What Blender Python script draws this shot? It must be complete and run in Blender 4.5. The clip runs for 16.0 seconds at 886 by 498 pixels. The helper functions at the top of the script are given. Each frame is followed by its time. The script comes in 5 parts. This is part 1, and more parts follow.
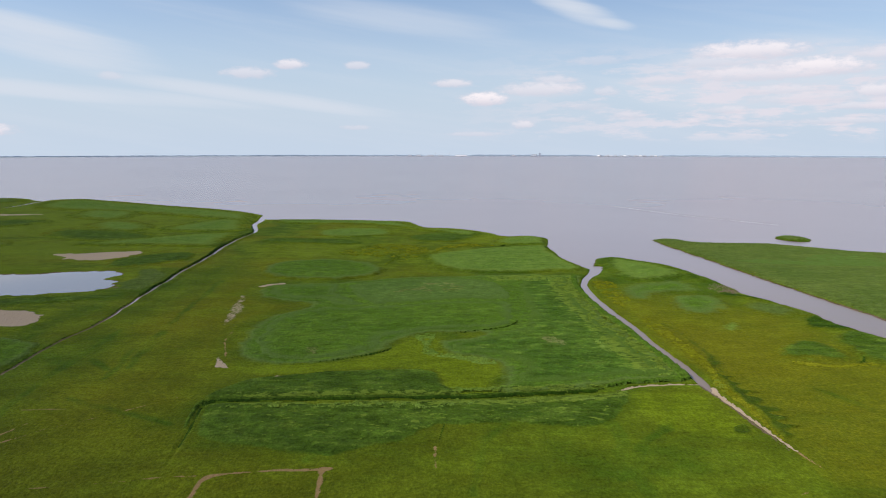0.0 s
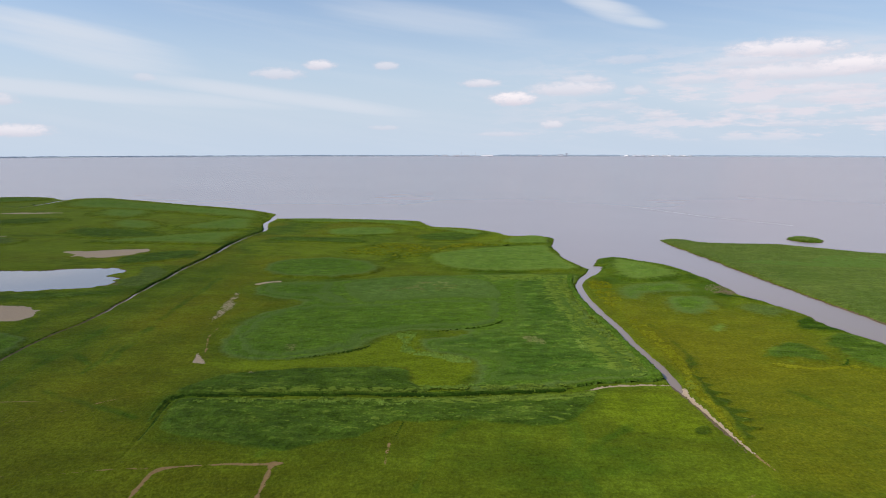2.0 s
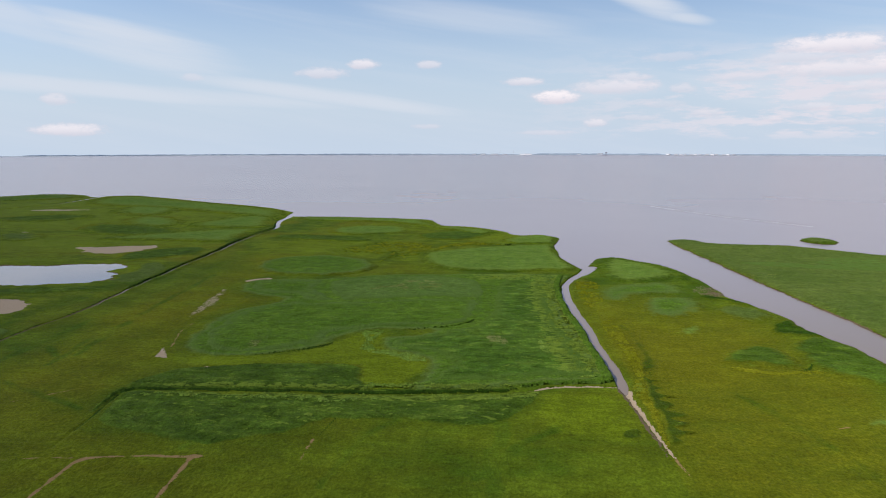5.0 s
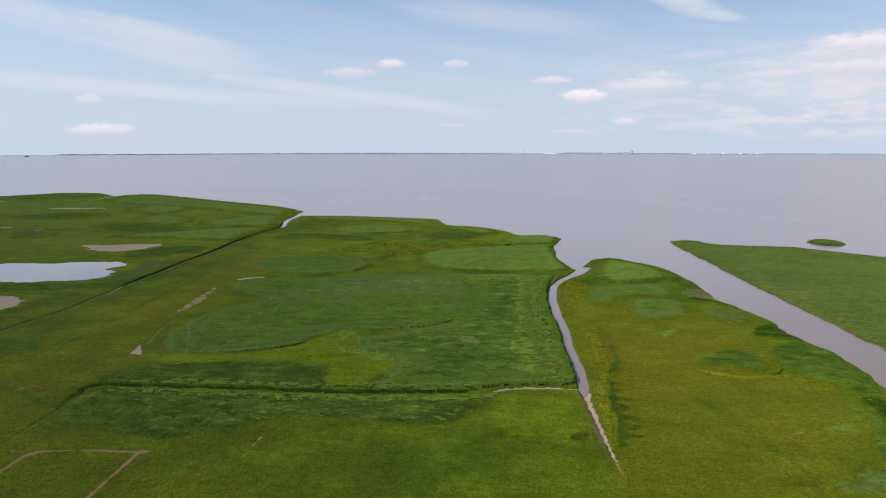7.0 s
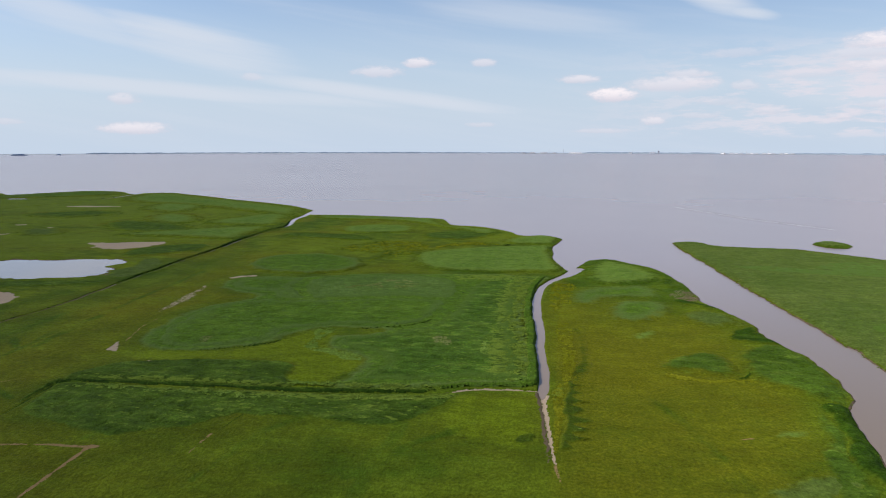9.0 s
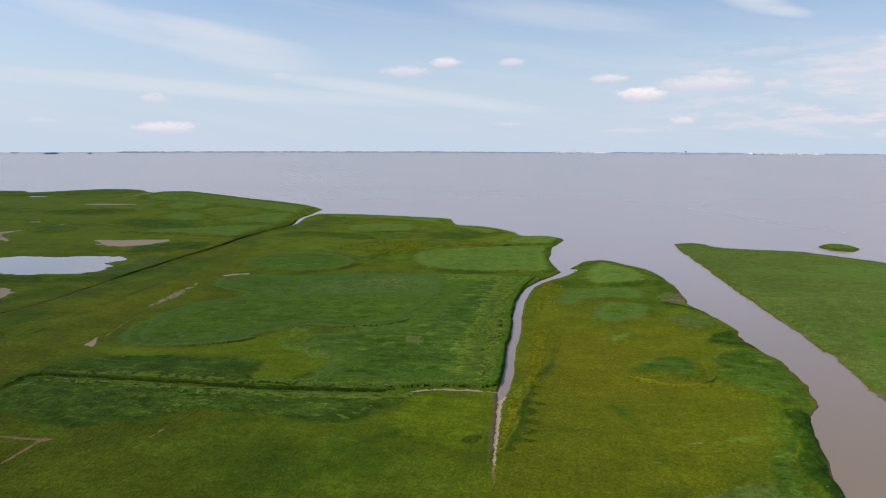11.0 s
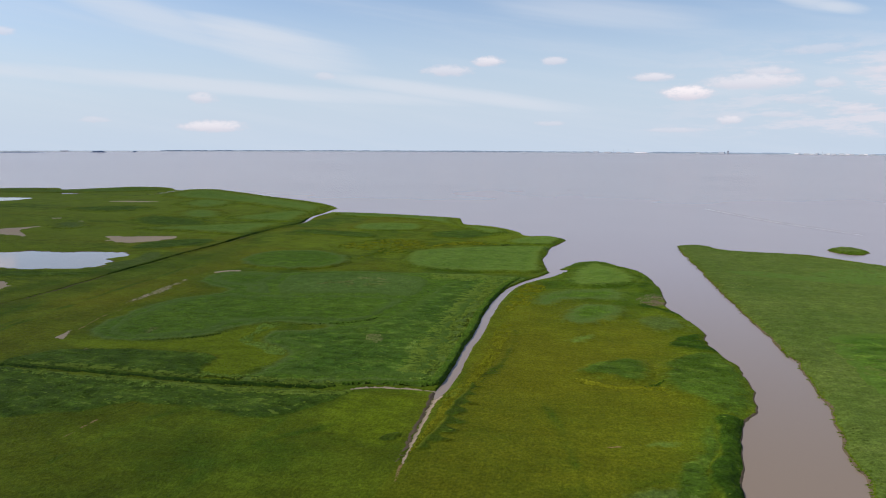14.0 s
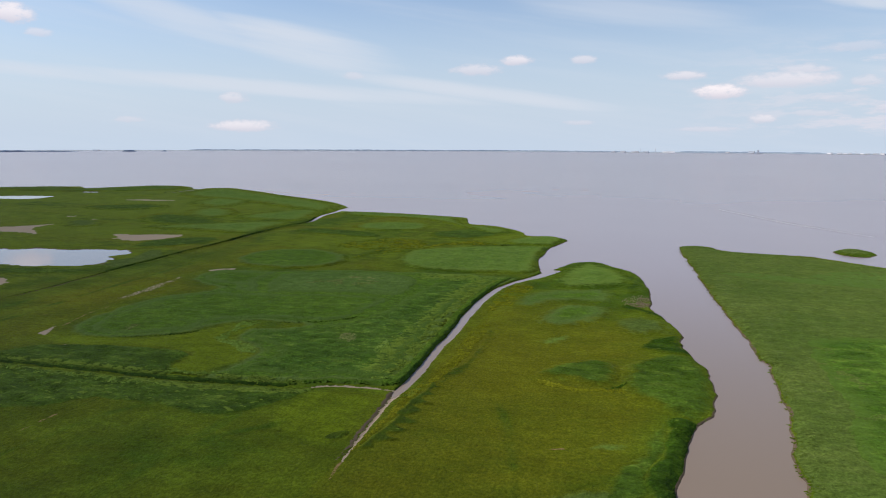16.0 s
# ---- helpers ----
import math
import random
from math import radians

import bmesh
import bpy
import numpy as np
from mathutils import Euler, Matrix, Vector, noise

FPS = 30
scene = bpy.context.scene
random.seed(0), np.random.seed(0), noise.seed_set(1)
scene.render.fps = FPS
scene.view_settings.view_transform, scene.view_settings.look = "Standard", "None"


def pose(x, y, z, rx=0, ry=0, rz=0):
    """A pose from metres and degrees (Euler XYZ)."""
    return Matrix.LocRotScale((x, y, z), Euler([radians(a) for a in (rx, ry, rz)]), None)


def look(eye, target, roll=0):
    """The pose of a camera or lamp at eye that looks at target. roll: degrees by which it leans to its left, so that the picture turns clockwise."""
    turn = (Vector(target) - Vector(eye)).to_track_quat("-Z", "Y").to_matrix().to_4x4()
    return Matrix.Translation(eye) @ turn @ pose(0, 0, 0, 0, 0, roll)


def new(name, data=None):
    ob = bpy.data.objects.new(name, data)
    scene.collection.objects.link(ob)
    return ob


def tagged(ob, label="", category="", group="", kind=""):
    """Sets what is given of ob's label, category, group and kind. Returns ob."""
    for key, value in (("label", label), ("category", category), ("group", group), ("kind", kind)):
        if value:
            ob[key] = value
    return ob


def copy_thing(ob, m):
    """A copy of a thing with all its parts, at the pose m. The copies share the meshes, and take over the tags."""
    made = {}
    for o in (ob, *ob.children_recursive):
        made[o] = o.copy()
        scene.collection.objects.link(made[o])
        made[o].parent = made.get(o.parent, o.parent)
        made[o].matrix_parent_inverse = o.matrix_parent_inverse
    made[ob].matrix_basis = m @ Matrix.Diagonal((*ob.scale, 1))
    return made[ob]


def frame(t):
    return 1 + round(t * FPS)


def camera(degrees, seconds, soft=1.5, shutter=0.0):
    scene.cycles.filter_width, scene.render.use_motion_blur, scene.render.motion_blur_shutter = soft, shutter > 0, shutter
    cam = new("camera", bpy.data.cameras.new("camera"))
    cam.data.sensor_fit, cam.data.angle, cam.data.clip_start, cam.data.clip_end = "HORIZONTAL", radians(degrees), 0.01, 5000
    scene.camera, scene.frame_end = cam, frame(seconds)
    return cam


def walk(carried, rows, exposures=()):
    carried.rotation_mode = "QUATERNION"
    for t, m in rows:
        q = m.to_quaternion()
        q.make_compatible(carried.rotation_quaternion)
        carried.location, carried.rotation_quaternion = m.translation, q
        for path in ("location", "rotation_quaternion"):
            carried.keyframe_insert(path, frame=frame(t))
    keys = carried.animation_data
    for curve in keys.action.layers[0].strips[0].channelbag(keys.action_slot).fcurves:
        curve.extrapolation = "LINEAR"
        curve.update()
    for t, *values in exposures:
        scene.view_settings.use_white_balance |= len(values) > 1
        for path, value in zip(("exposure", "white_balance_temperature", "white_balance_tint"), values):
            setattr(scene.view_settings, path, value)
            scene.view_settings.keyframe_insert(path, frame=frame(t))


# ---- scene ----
PATH = [
    (0, 0.00, -0.00, 60.00, -8.108, -0.009, -0.031),
    (0.5, 3.59, -0.02, 59.89, -8.099, 0.014, 0.533),
    (1, 7.29, -0.09, 59.78, -8.091, 0.027, 1.090),
    (1.5, 11.08, -0.15, 59.68, -8.088, 0.033, 1.648),
    (2, 14.81, -0.13, 59.58, -8.103, 0.042, 2.218),
    (2.5, 18.72, -0.05, 59.51, -8.122, 0.045, 2.777),
    (3, 22.70, 0.02, 59.48, -8.138, 0.043, 3.340),
    (3.5, 26.71, 0.09, 59.50, -8.152, 0.040, 3.900),
    (4, 30.67, 0.27, 59.56, -8.167, 0.043, 4.453),
    (6.5, 51.05, 1.62, 60.09, -8.258, 0.066, 7.136),
    (7, 55.13, 1.95, 60.21, -8.276, 0.065, 7.670),
    (7.5, 59.24, 2.32, 60.34, -8.297, 0.060, 8.200),
    (8, 63.34, 2.73, 60.48, -8.315, 0.043, 8.734),
    (8.5, 67.44, 3.22, 60.62, -8.329, 0.017, 9.265),
    (9, 71.54, 3.85, 60.72, -8.339, -0.017, 9.798),
    (11.5, 91.79, 7.31, 60.95, -8.393, -0.171, 12.478),
    (12, 95.80, 8.09, 60.98, -8.405, -0.199, 13.020),
    (12.5, 99.80, 8.94, 61.02, -8.415, -0.221, 13.566),
    (13, 103.94, 9.85, 61.05, -8.423, -0.236, 14.107),
    (13.5, 108.06, 10.74, 61.09, -8.435, -0.243, 14.658),
    (14, 112.22, 11.66, 61.14, -8.452, -0.244, 15.198),
    (14.5, 116.34, 12.64, 61.23, -8.458, -0.239, 15.740),
    (15, 120.56, 13.65, 61.32, -8.470, -0.237, 16.287),
    (15.5, 124.69, 14.77, 61.42, -8.491, -0.239, 16.845),
    (16, 128.65, 15.91, 61.52, -8.515, -0.246, 17.421),
]
cam = camera(63.5, 16.0, soft=1.0)
walk(cam, [(t, pose(x, y, z, 90 + pitch, roll, yaw)) for t, x, y, z, pitch, roll, yaw in PATH])

# ---- node helpers ----


def wire(tree, kind, **sets):
    """A node with its properties; keys i0, i1 ... set inputs by value or by link."""
    n = tree.nodes.new(kind)
    for key, val in sets.items():
        if key[0] == "i" and key[1:].isdigit():
            sock = n.inputs[int(key[1:])]
            if isinstance(val, bpy.types.NodeSocket):
                tree.links.new(val, sock)
            else:
                sock.default_value = val
        elif key == "operation":
            n.operation = val
        elif key == "blend":
            n.blend_type = val
        elif key == "attribute":
            n.attribute_name = val
    return n


def calc(tree, op, a, b=0.0, c=0.0, clamp=False):
    n = wire(tree, "ShaderNodeMath", operation=op, i0=a, i1=b, i2=c)
    n.use_clamp = clamp
    return n.outputs[0]


def blend(tree, fac, a, b, mode="MIX"):
    return wire(tree, "ShaderNodeMixRGB", blend=mode, i0=fac, i1=a, i2=b).outputs[0]


def grain(tree, vec, scale, detail=4.0, rough=0.55):
    n = wire(tree, "ShaderNodeTexNoise")
    tree.links.new(vec, n.inputs["Vector"])
    n.inputs["Scale"].default_value = scale
    n.inputs["Detail"].default_value = detail
    n.inputs["Roughness"].default_value = rough
    return n.outputs["Fac"]


def ramp(tree, fac, lo, hi):
    n = wire(tree, "ShaderNodeMapRange", i0=fac, i1=lo, i2=hi, i3=0.0, i4=1.0)
    n.interpolation_type = "SMOOTHSTEP"
    return n.outputs[0]


# ---- sky and sun ----
SUN_AZ, SUN_EL = -102.0, 41.0          # degrees right of the first view's heading, and above the horizon
CLOUDS = [  # heading, height, half width, half height (degrees), whiteness
    (3.3, 3.7, 1.5, 0.50, 1.0), (-14.8, 5.5, 1.6, 0.38, 0.6), (-11.7, 6.2, 1.0, 0.34, 0.8), (-6.7, 6.2, 0.8, 0.3, 0.6),
    (0.7, 4.9, 1.3, 0.3, 0.7), (22.7, 6.8, 3.2, 0.6, 0.9), (27.2, 5.5, 2.6, 0.6, 0.95), (23.2, 5.2, 3.8, 0.5, 0.7),
    (7.6, 4.4, 2.6, 0.5, 0.65), (8.6, 5.1, 1.3, 0.34, 0.55), (30.8, 3.8, 1.1, 0.5, 0.8), (26.5, 3.4, 3.2, 0.42, 0.45),
    (-32.8, 1.1, 1.9, 0.42, 0.8), (-33.4, 3.2, 0.9, 0.34, 0.6), (-47.8, 8.3, 1.3, 0.6, 0.9), (6.3, 1.7, 0.8, 0.3, 0.7),
    (14.5, 2.4, 1.0, 0.26, 0.5), (12.6, 4.2, 0.8, 0.3, 0.5), (-46.1, 7.2, 0.7, 0.27, 0.5), (-40.8, 1.5, 0.8, 0.2, 0.4), (-24.4, 5.0, 0.7, 0.26, 0.35),
    (30.1, 2.8, 2.0, 0.25, 0.6), (-6.8, 1.5, 1.0, 0.17, 0.4), (16.2, 4.9, 2.0, 0.36, 0.4), (12.0, 6.5, 1.8, 0.3, 0.35), (20.1, 6.1, 2.4, 0.35, 0.5),
    (25.1, 4.0, 2.2, 0.36, 0.55), (28.8, 1.8, 2.7, 0.22, 0.5), (18.9, 1.9, 0.7, 0.22, 0.5), (21.5, 2.7, 1.2, 0.25, 0.55), (9.5, 2.1, 1.2, 0.2, 0.4), (2.5, 1.0, 1.8, 0.17, 0.4),
    (11.0, 3.1, 1.5, 0.25, 0.35), (23.5, 1.6, 1.6, 0.18, 0.4), (31.5, 6.2, 2.0, 0.5, 0.6),
]
VEILS = [  # heading, height, half width, half height, slope, whiteness
    (-28.0, 7.2, 7.2, 1.4, -0.17, 0.85), (-15.0, 3.9, 10.0, 0.6, -0.12, 0.8), (-33.0, 4.1, 19.0, 0.6, -0.05, 0.75), (-37.0, 8.8, 8.6, 1.0, -0.26, 0.6),
    (9.8, 10.5, 3.6, 0.9, -0.35, 0.95), (12.5, 9.3, 2.0, 0.45, -0.22, 0.8), (25.0, 5.0, 11.0, 2.6, 0.0, 0.75), (7.3, 4.2, 4.0, 0.8, 0.0, 0.5), (-3.6, 9.8, 9.0, 1.1, -0.1, 0.45),
]


def build_world():
    world = bpy.data.worlds.new("sky")
    scene.world = world
    world.use_nodes = True
    t = world.node_tree
    t.nodes.clear()
    sky = wire(t, "ShaderNodeTexSky")
    sky.sky_type = "NISHITA"
    sky.sun_disc = False
    sky.sun_elevation, sky.sun_rotation = radians(SUN_EL), radians(SUN_AZ)
    sky.air_density, sky.dust_density, sky.ozone_density = 1.0, 0.6, 2.0
    way = wire(t, "ShaderNodeTexCoord").outputs["Generated"]
    sep = wire(t, "ShaderNodeSeparateXYZ", i0=way).outputs
    az = calc(t, "MULTIPLY", calc(t, "ARCTAN2", sep[0], sep[1]), 57.2958)
    el = calc(t, "MULTIPLY", calc(t, "ARCSINE", sep[2]), 57.2958)
    # thin high veil: soft wind-drawn bands
    slant = calc(t, "ADD", el, calc(t, "MULTIPLY", az, 0.15))
    flat = wire(t, "ShaderNodeCombineXYZ", i0=calc(t, "MULTIPLY", az, 0.06), i1=calc(t, "MULTIPLY", slant, 0.75), i2=3.3).outputs[0]
    comb = calc(t, "MULTIPLY", calc(t, "SUBTRACT", grain(t, flat, 1.0, 6.0, 0.55), 0.5), 2.4)
    veil = calc(t, "MULTIPLY", ramp(t, comb, -0.3, 1.0), 0.30)
    for a, e, w, h, tilt, white in VEILS:
        dx = calc(t, "SUBTRACT", az, a)
        dy = calc(t, "MULTIPLY", calc(t, "SUBTRACT", calc(t, "SUBTRACT", el, e), calc(t, "MULTIPLY", dx, tilt)), 1.0 / h)
        dx = calc(t, "MULTIPLY", dx, 1.0 / w)
        r2 = calc(t, "ADD", calc(t, "MULTIPLY", dx, dx), calc(t, "MULTIPLY", dy, dy))
        soft = calc(t, "MULTIPLY", ramp(t, calc(t, "SUBTRACT", comb, r2), -1.7, 0.3), white)
        veil = calc(t, "MAXIMUM", veil, soft)
    # broken low cumulus, thickest over the right-hand horizon
    low = wire(t, "ShaderNodeCombineXYZ", i0=calc(t, "MULTIPLY", az, 0.3), i1=calc(t, "MULTIPLY", el, 1.35), i2=7.7).outputs[0]
    puffs = ramp(t, grain(t, low, 1.0, 6.0, 0.62), 0.45, 0.62)
    side = ramp(t, az, -4.0, 22.0)
    band = calc(t, "MULTIPLY", ramp(t, el, 0.1, 1.2), calc(t, "SUBTRACT", 1.0, ramp(t, el, 4.0, 8.5)))
    puffs = calc(t, "MULTIPLY", calc(t, "MULTIPLY", puffs, side), calc(t, "MULTIPLY", band, 0.95))
    # the single clouds, ragged by noise, with flat bases
    rag = wire(t, "ShaderNodeCombineXYZ", i0=calc(t, "MULTIPLY", az, 0.9), i1=calc(t, "MULTIPLY", el, 1.9)).outputs[0]
    rough = calc(t, "MULTIPLY", calc(t, "SUBTRACT", grain(t, rag, 1.2, 6.0, 0.62), 0.5), 2.6)
    whole = None
    top = None
    for a, e, w, h, white in CLOUDS:
        dx = calc(t, "MULTIPLY", calc(t, "SUBTRACT", az, a), 0.8 / w)
        dy = calc(t, "MULTIPLY", calc(t, "SUBTRACT", el, e), 0.8 / h)
        under = calc(t, "MULTIPLY", calc(t, "MINIMUM", dy, 0.0), 0.7)
        r2 = calc(t, "ADD", calc(t, "MULTIPLY", dx, dx), calc(t, "ADD", calc(t, "MULTIPLY", dy, dy), calc(t, "MULTIPLY", under, under)))
        body = ramp(t, calc(t, "SUBTRACT", rough, r2), -1.5, -0.1)
        body = calc(t, "MULTIPLY", body, white)
        lit = calc(t, "MULTIPLY", body, ramp(t, dy, -0.9, 0.5))
        whole = body if whole is None else calc(t, "MAXIMUM", whole, body)
        top = lit if top is None else calc(t, "MAXIMUM", top, lit)
    tinted = blend(t, 1.0, sky.outputs[0], (1.12, 1.18, 1.32, 1), "MULTIPLY")
    haze = calc(t, "MULTIPLY", calc(t, "SUBTRACT", 1.0, ramp(t, el, -1.0, 16.0)), 0.98)
    base = blend(t, haze, tinted, (5.68, 6.70, 8.10, 1))
    base = blend(t, veil, base, (6.9, 7.4, 8.3, 1))
    base = blend(t, puffs, base, (7.6, 7.4, 8.2, 1))
    cloud = blend(t, top, (6.9, 6.7, 7.6, 1), (9.6, 9.0, 9.4, 1))
    base = blend(t, whole, base, cloud)
    back = wire(t, "ShaderNodeBackground", i0=base, i1=0.1)
    out = wire(t, "ShaderNodeOutputWorld")
    t.links.new(back.outputs[0], out.inputs[0])


build_world()
sun = new("sun", bpy.data.lights.new("sun", "SUN"))
sun.data.energy, sun.data.angle, sun.data.color = 5.0, radians(0.53), (1.0, 0.94, 0.84)
sun_way = Vector((math.sin(radians(SUN_AZ)) * math.cos(radians(SUN_EL)), math.cos(radians(SUN_AZ)) * math.cos(radians(SUN_EL)), math.sin(radians(SUN_EL))))
sun.matrix_world = look(sun_way * 300, (0, 0, 0))
scene.view_settings.exposure = 0.0

# ---- materials ----


def material(name):
    m = bpy.data.materials.new(name)
    m.use_nodes = True
    t = m.node_tree
    b = t.nodes["Principled BSDF"]
    where = wire(t, "ShaderNodeNewGeometry").outputs["Position"]
    return m, t, b, where


def relief(t, b, height, strength, distance):
    n = wire(t, "ShaderNodeBump")
    n.inputs["Strength"].default_value = strength
    n.inputs["Distance"].default_value = distance
    t.links.new(height, n.inputs["Height"])
    t.links.new(n.outputs[0], b.inputs["Normal"])


def shade(t, col, fac, low, high):
    """The colour scaled by a factor that runs from low to high with fac."""
    k = wire(t, "ShaderNodeMapRange", i0=fac, i1=0.3, i2=0.7, i3=low, i4=high).outputs[0]
    return blend(t, 1.0, col, wire(t, "ShaderNodeCombineXYZ", i0=k, i1=k, i2=k).outputs[0], "MULTIPLY")


def stretched(t, where, x, y, turn=0.0):
    n = wire(t, "ShaderNodeMapping", i0=where)
    n.inputs["Scale"].default_value = (x, y, 1.0)
    n.inputs["Rotation"].default_value = (0, 0, turn)
    return n.outputs[0]


def turf_colour(t, where):
    """Grazed salt marsh turf: straw-green, lush green and golden stands by attribute, softly mottled at five scales."""
    lush = wire(t, "ShaderNodeAttribute", attribute="lush").outputs["Fac"]
    gold = wire(t, "ShaderNodeAttribute", attribute="gold").outputs["Fac"]
    wide = grain(t, where, 0.016, 4.0, 0.5)
    mid = grain(t, where, 0.06, 5.0, 0.55)
    clump = grain(t, where, 0.55, 4.0, 0.6)
    fine = grain(t, stretched(t, where, 1.0, 0.7), 1.7, 4.0, 0.65)
    drift = grain(t, stretched(t, where, 0.10, 0.22), 1.0, 5.0, 0.6)
    rows = grain(t, stretched(t, where, 0.5, 0.05), 1.0, 3.0)
    straw = blend(t, ramp(t, wide, 0.34, 0.66), (0.080, 0.104, 0.0045, 1), (0.106, 0.118, 0.0052, 1))
    straw = blend(t, calc(t, "MULTIPLY", ramp(t, mid, 0.62, 0.42), 0.45), straw, (0.096, 0.097, 0.0052, 1))
    green = blend(t, ramp(t, mid, 0.38, 0.64), (0.041, 0.078, 0.0045, 1), (0.066, 0.101, 0.0060, 1))
    weight = calc(t, "ADD", lush, calc(t, "MULTIPLY", calc(t, "SUBTRACT", drift, 0.5), 0.7), clamp=True)
    col = blend(t, weight, straw, green)
    young = wire(t, "ShaderNodeAttribute", attribute="fresh").outputs["Fac"]
    young = ramp(t, calc(t, "ADD", young, calc(t, "MULTIPLY", calc(t, "SUBTRACT", drift, 0.5), 1.4)), 0.2, 0.9)
    col = blend(t, young, col, blend(t, mid, (0.080, 0.117, 0.0045, 1), (0.102, 0.138, 0.0058, 1)))
    amber = blend(t, fine, (0.070, 0.072, 0.0038, 1), (0.094, 0.092, 0.0048, 1))
    col = blend(t, calc(t, "MULTIPLY", gold, ramp(t, calc(t, "ADD", mid, calc(t, "MULTIPLY", clump, 0.5)), 0.45, 0.95)), col, amber)
    col = shade(t, col, mid, 0.88, 1.12)
    col = shade(t, col, drift, 0.84, 1.14)
    col = shade(t, col, rows, 0.95, 1.05)
    col = shade(t, col, clump, 0.80, 1.20)
    col = shade(t, col, fine, 0.66, 1.32)
    return col, clump, fine


def foliage(name, dark, mid, pale, mottle=0.5, edge=None, mingles=True):
    """Leafy cover: three greens in drifts of several metres, clumps and fine blades. Turf grass mingles in at the rim, over a paler belt
    of young shoots where edge gives its colour; pale herbs come through where the attribute herb says so."""
    m, t, b, where = material(name)
    rim = wire(t, "ShaderNodeAttribute", attribute="rim").outputs["Fac"]
    herb = wire(t, "ShaderNodeAttribute", attribute="herb").outputs["Fac"]
    wide = grain(t, where, 0.025, 4.0)
    turf, bits, fine = turf_colour(t, where)
    clump = grain(t, where, 0.17, 5.0, 0.6)
    drift = grain(t, stretched(t, where, 0.11, 0.26, 0.25), 1.0, 5.0, 0.62)
    col = blend(t, ramp(t, wide, 0.36, 0.64), (*dark, 1), (*mid, 1))
    col = blend(t, calc(t, "MULTIPLY", ramp(t, drift, 0.50, 0.68), mottle), col, (*pale, 1))
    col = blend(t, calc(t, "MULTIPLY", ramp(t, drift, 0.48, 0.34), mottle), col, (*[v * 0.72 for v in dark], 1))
    col = shade(t, col, clump, 1.0 - 0.3 * mottle, 1.0 + 0.3 * mottle)
    col = shade(t, col, bits, 0.80, 1.22)
    col = shade(t, col, fine, 0.68, 1.32)
    flock = grain(t, stretched(t, where, 0.38, 0.75, 0.3), 1.0, 4.0, 0.62)
    shown = ramp(t, calc(t, "ADD", calc(t, "MULTIPLY", herb, 0.32), calc(t, "ADD", flock, calc(t, "MULTIPLY", calc(t, "SUBTRACT", bits, 0.5), 0.3))), 0.665, 0.745)
    bright = blend(t, fine, (0.100, 0.150, 0.014, 1), (0.155, 0.210, 0.028, 1))
    col = blend(t, calc(t, "MULTIPLY", shown, 0.75), col, bright)
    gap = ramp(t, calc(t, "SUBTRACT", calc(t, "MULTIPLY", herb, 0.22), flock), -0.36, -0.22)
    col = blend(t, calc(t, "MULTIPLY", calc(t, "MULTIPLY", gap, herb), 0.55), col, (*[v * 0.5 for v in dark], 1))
    mingle = calc(t, "ADD", calc(t, "MULTIPLY", calc(t, "SUBTRACT", clump, 0.5), 0.9), calc(t, "MULTIPLY", calc(t, "SUBTRACT", bits, 0.5), 0.7))
    hold = calc(t, "ADD", rim, mingle)
    if edge:
        col = blend(t, ramp(t, hold, 0.35, 1.05), shade(t, (*edge, 1), fine, 0.84, 1.16), col)
    if mingles:
        col = blend(t, ramp(t, hold, 0.05, 0.60), turf, col)
    t.links.new(col, b.inputs["Base Color"])
    b.inputs["Roughness"].default_value = 0.85
    b.inputs["Diffuse Roughness"].default_value = 1.0
    b.inputs["Specular IOR Level"].default_value = 0.03
    relief(t, b, calc(t, "ADD", calc(t, "MULTIPLY", fine, 0.6), calc(t, "ADD", bits, calc(t, "MULTIPLY", flock, 1.5))), 0.8, 0.5)
    return m


def ground_material():
    """The turf sheet; the attributes say where it is bare sand, trodden clay or wet silt."""
    m, t, b, where = material("marsh_turf")
    bare = wire(t, "ShaderNodeAttribute", attribute="bare").outputs["Fac"]
    silt = wire(t, "ShaderNodeAttribute", attribute="silt").outputs["Fac"]
    clay = wire(t, "ShaderNodeAttribute", attribute="clay").outputs["Fac"]
    col, clump, fine = turf_colour(t, where)
    sand = blend(t, fine, (0.235, 0.178, 0.122, 1), (0.375, 0.296, 0.215, 1))
    mud = blend(t, clump, (0.062, 0.046, 0.030, 1), (0.145, 0.106, 0.070, 1))
    edge = calc(t, "ADD", bare, calc(t, "ADD", calc(t, "MULTIPLY", calc(t, "SUBTRACT", clump, 0.5), 0.6), calc(t, "MULTIPLY", calc(t, "SUBTRACT", fine, 0.5), 0.9)))
    col = blend(t, ramp(t, edge, 0.38, 0.62), col, sand)
    trod = calc(t, "ADD", clay, calc(t, "MULTIPLY", calc(t, "SUBTRACT", clump, 0.5), 0.8))
    col = blend(t, ramp(t, trod, 0.3, 0.75), col, blend(t, fine, (0.150, 0.096, 0.038, 1), (0.265, 0.180, 0.084, 1)))
    col = blend(t, ramp(t, silt, 0.3, 0.7), col, mud)
    t.links.new(col, b.inputs["Base Color"])
    b.inputs["Roughness"].default_value = 0.85
    b.inputs["Specular IOR Level"].default_value = 0.03
    b.inputs["Diffuse Roughness"].default_value = 1.0
    relief(t, b, calc(t, "ADD", fine, clump), 0.8, 0.3)
    return m


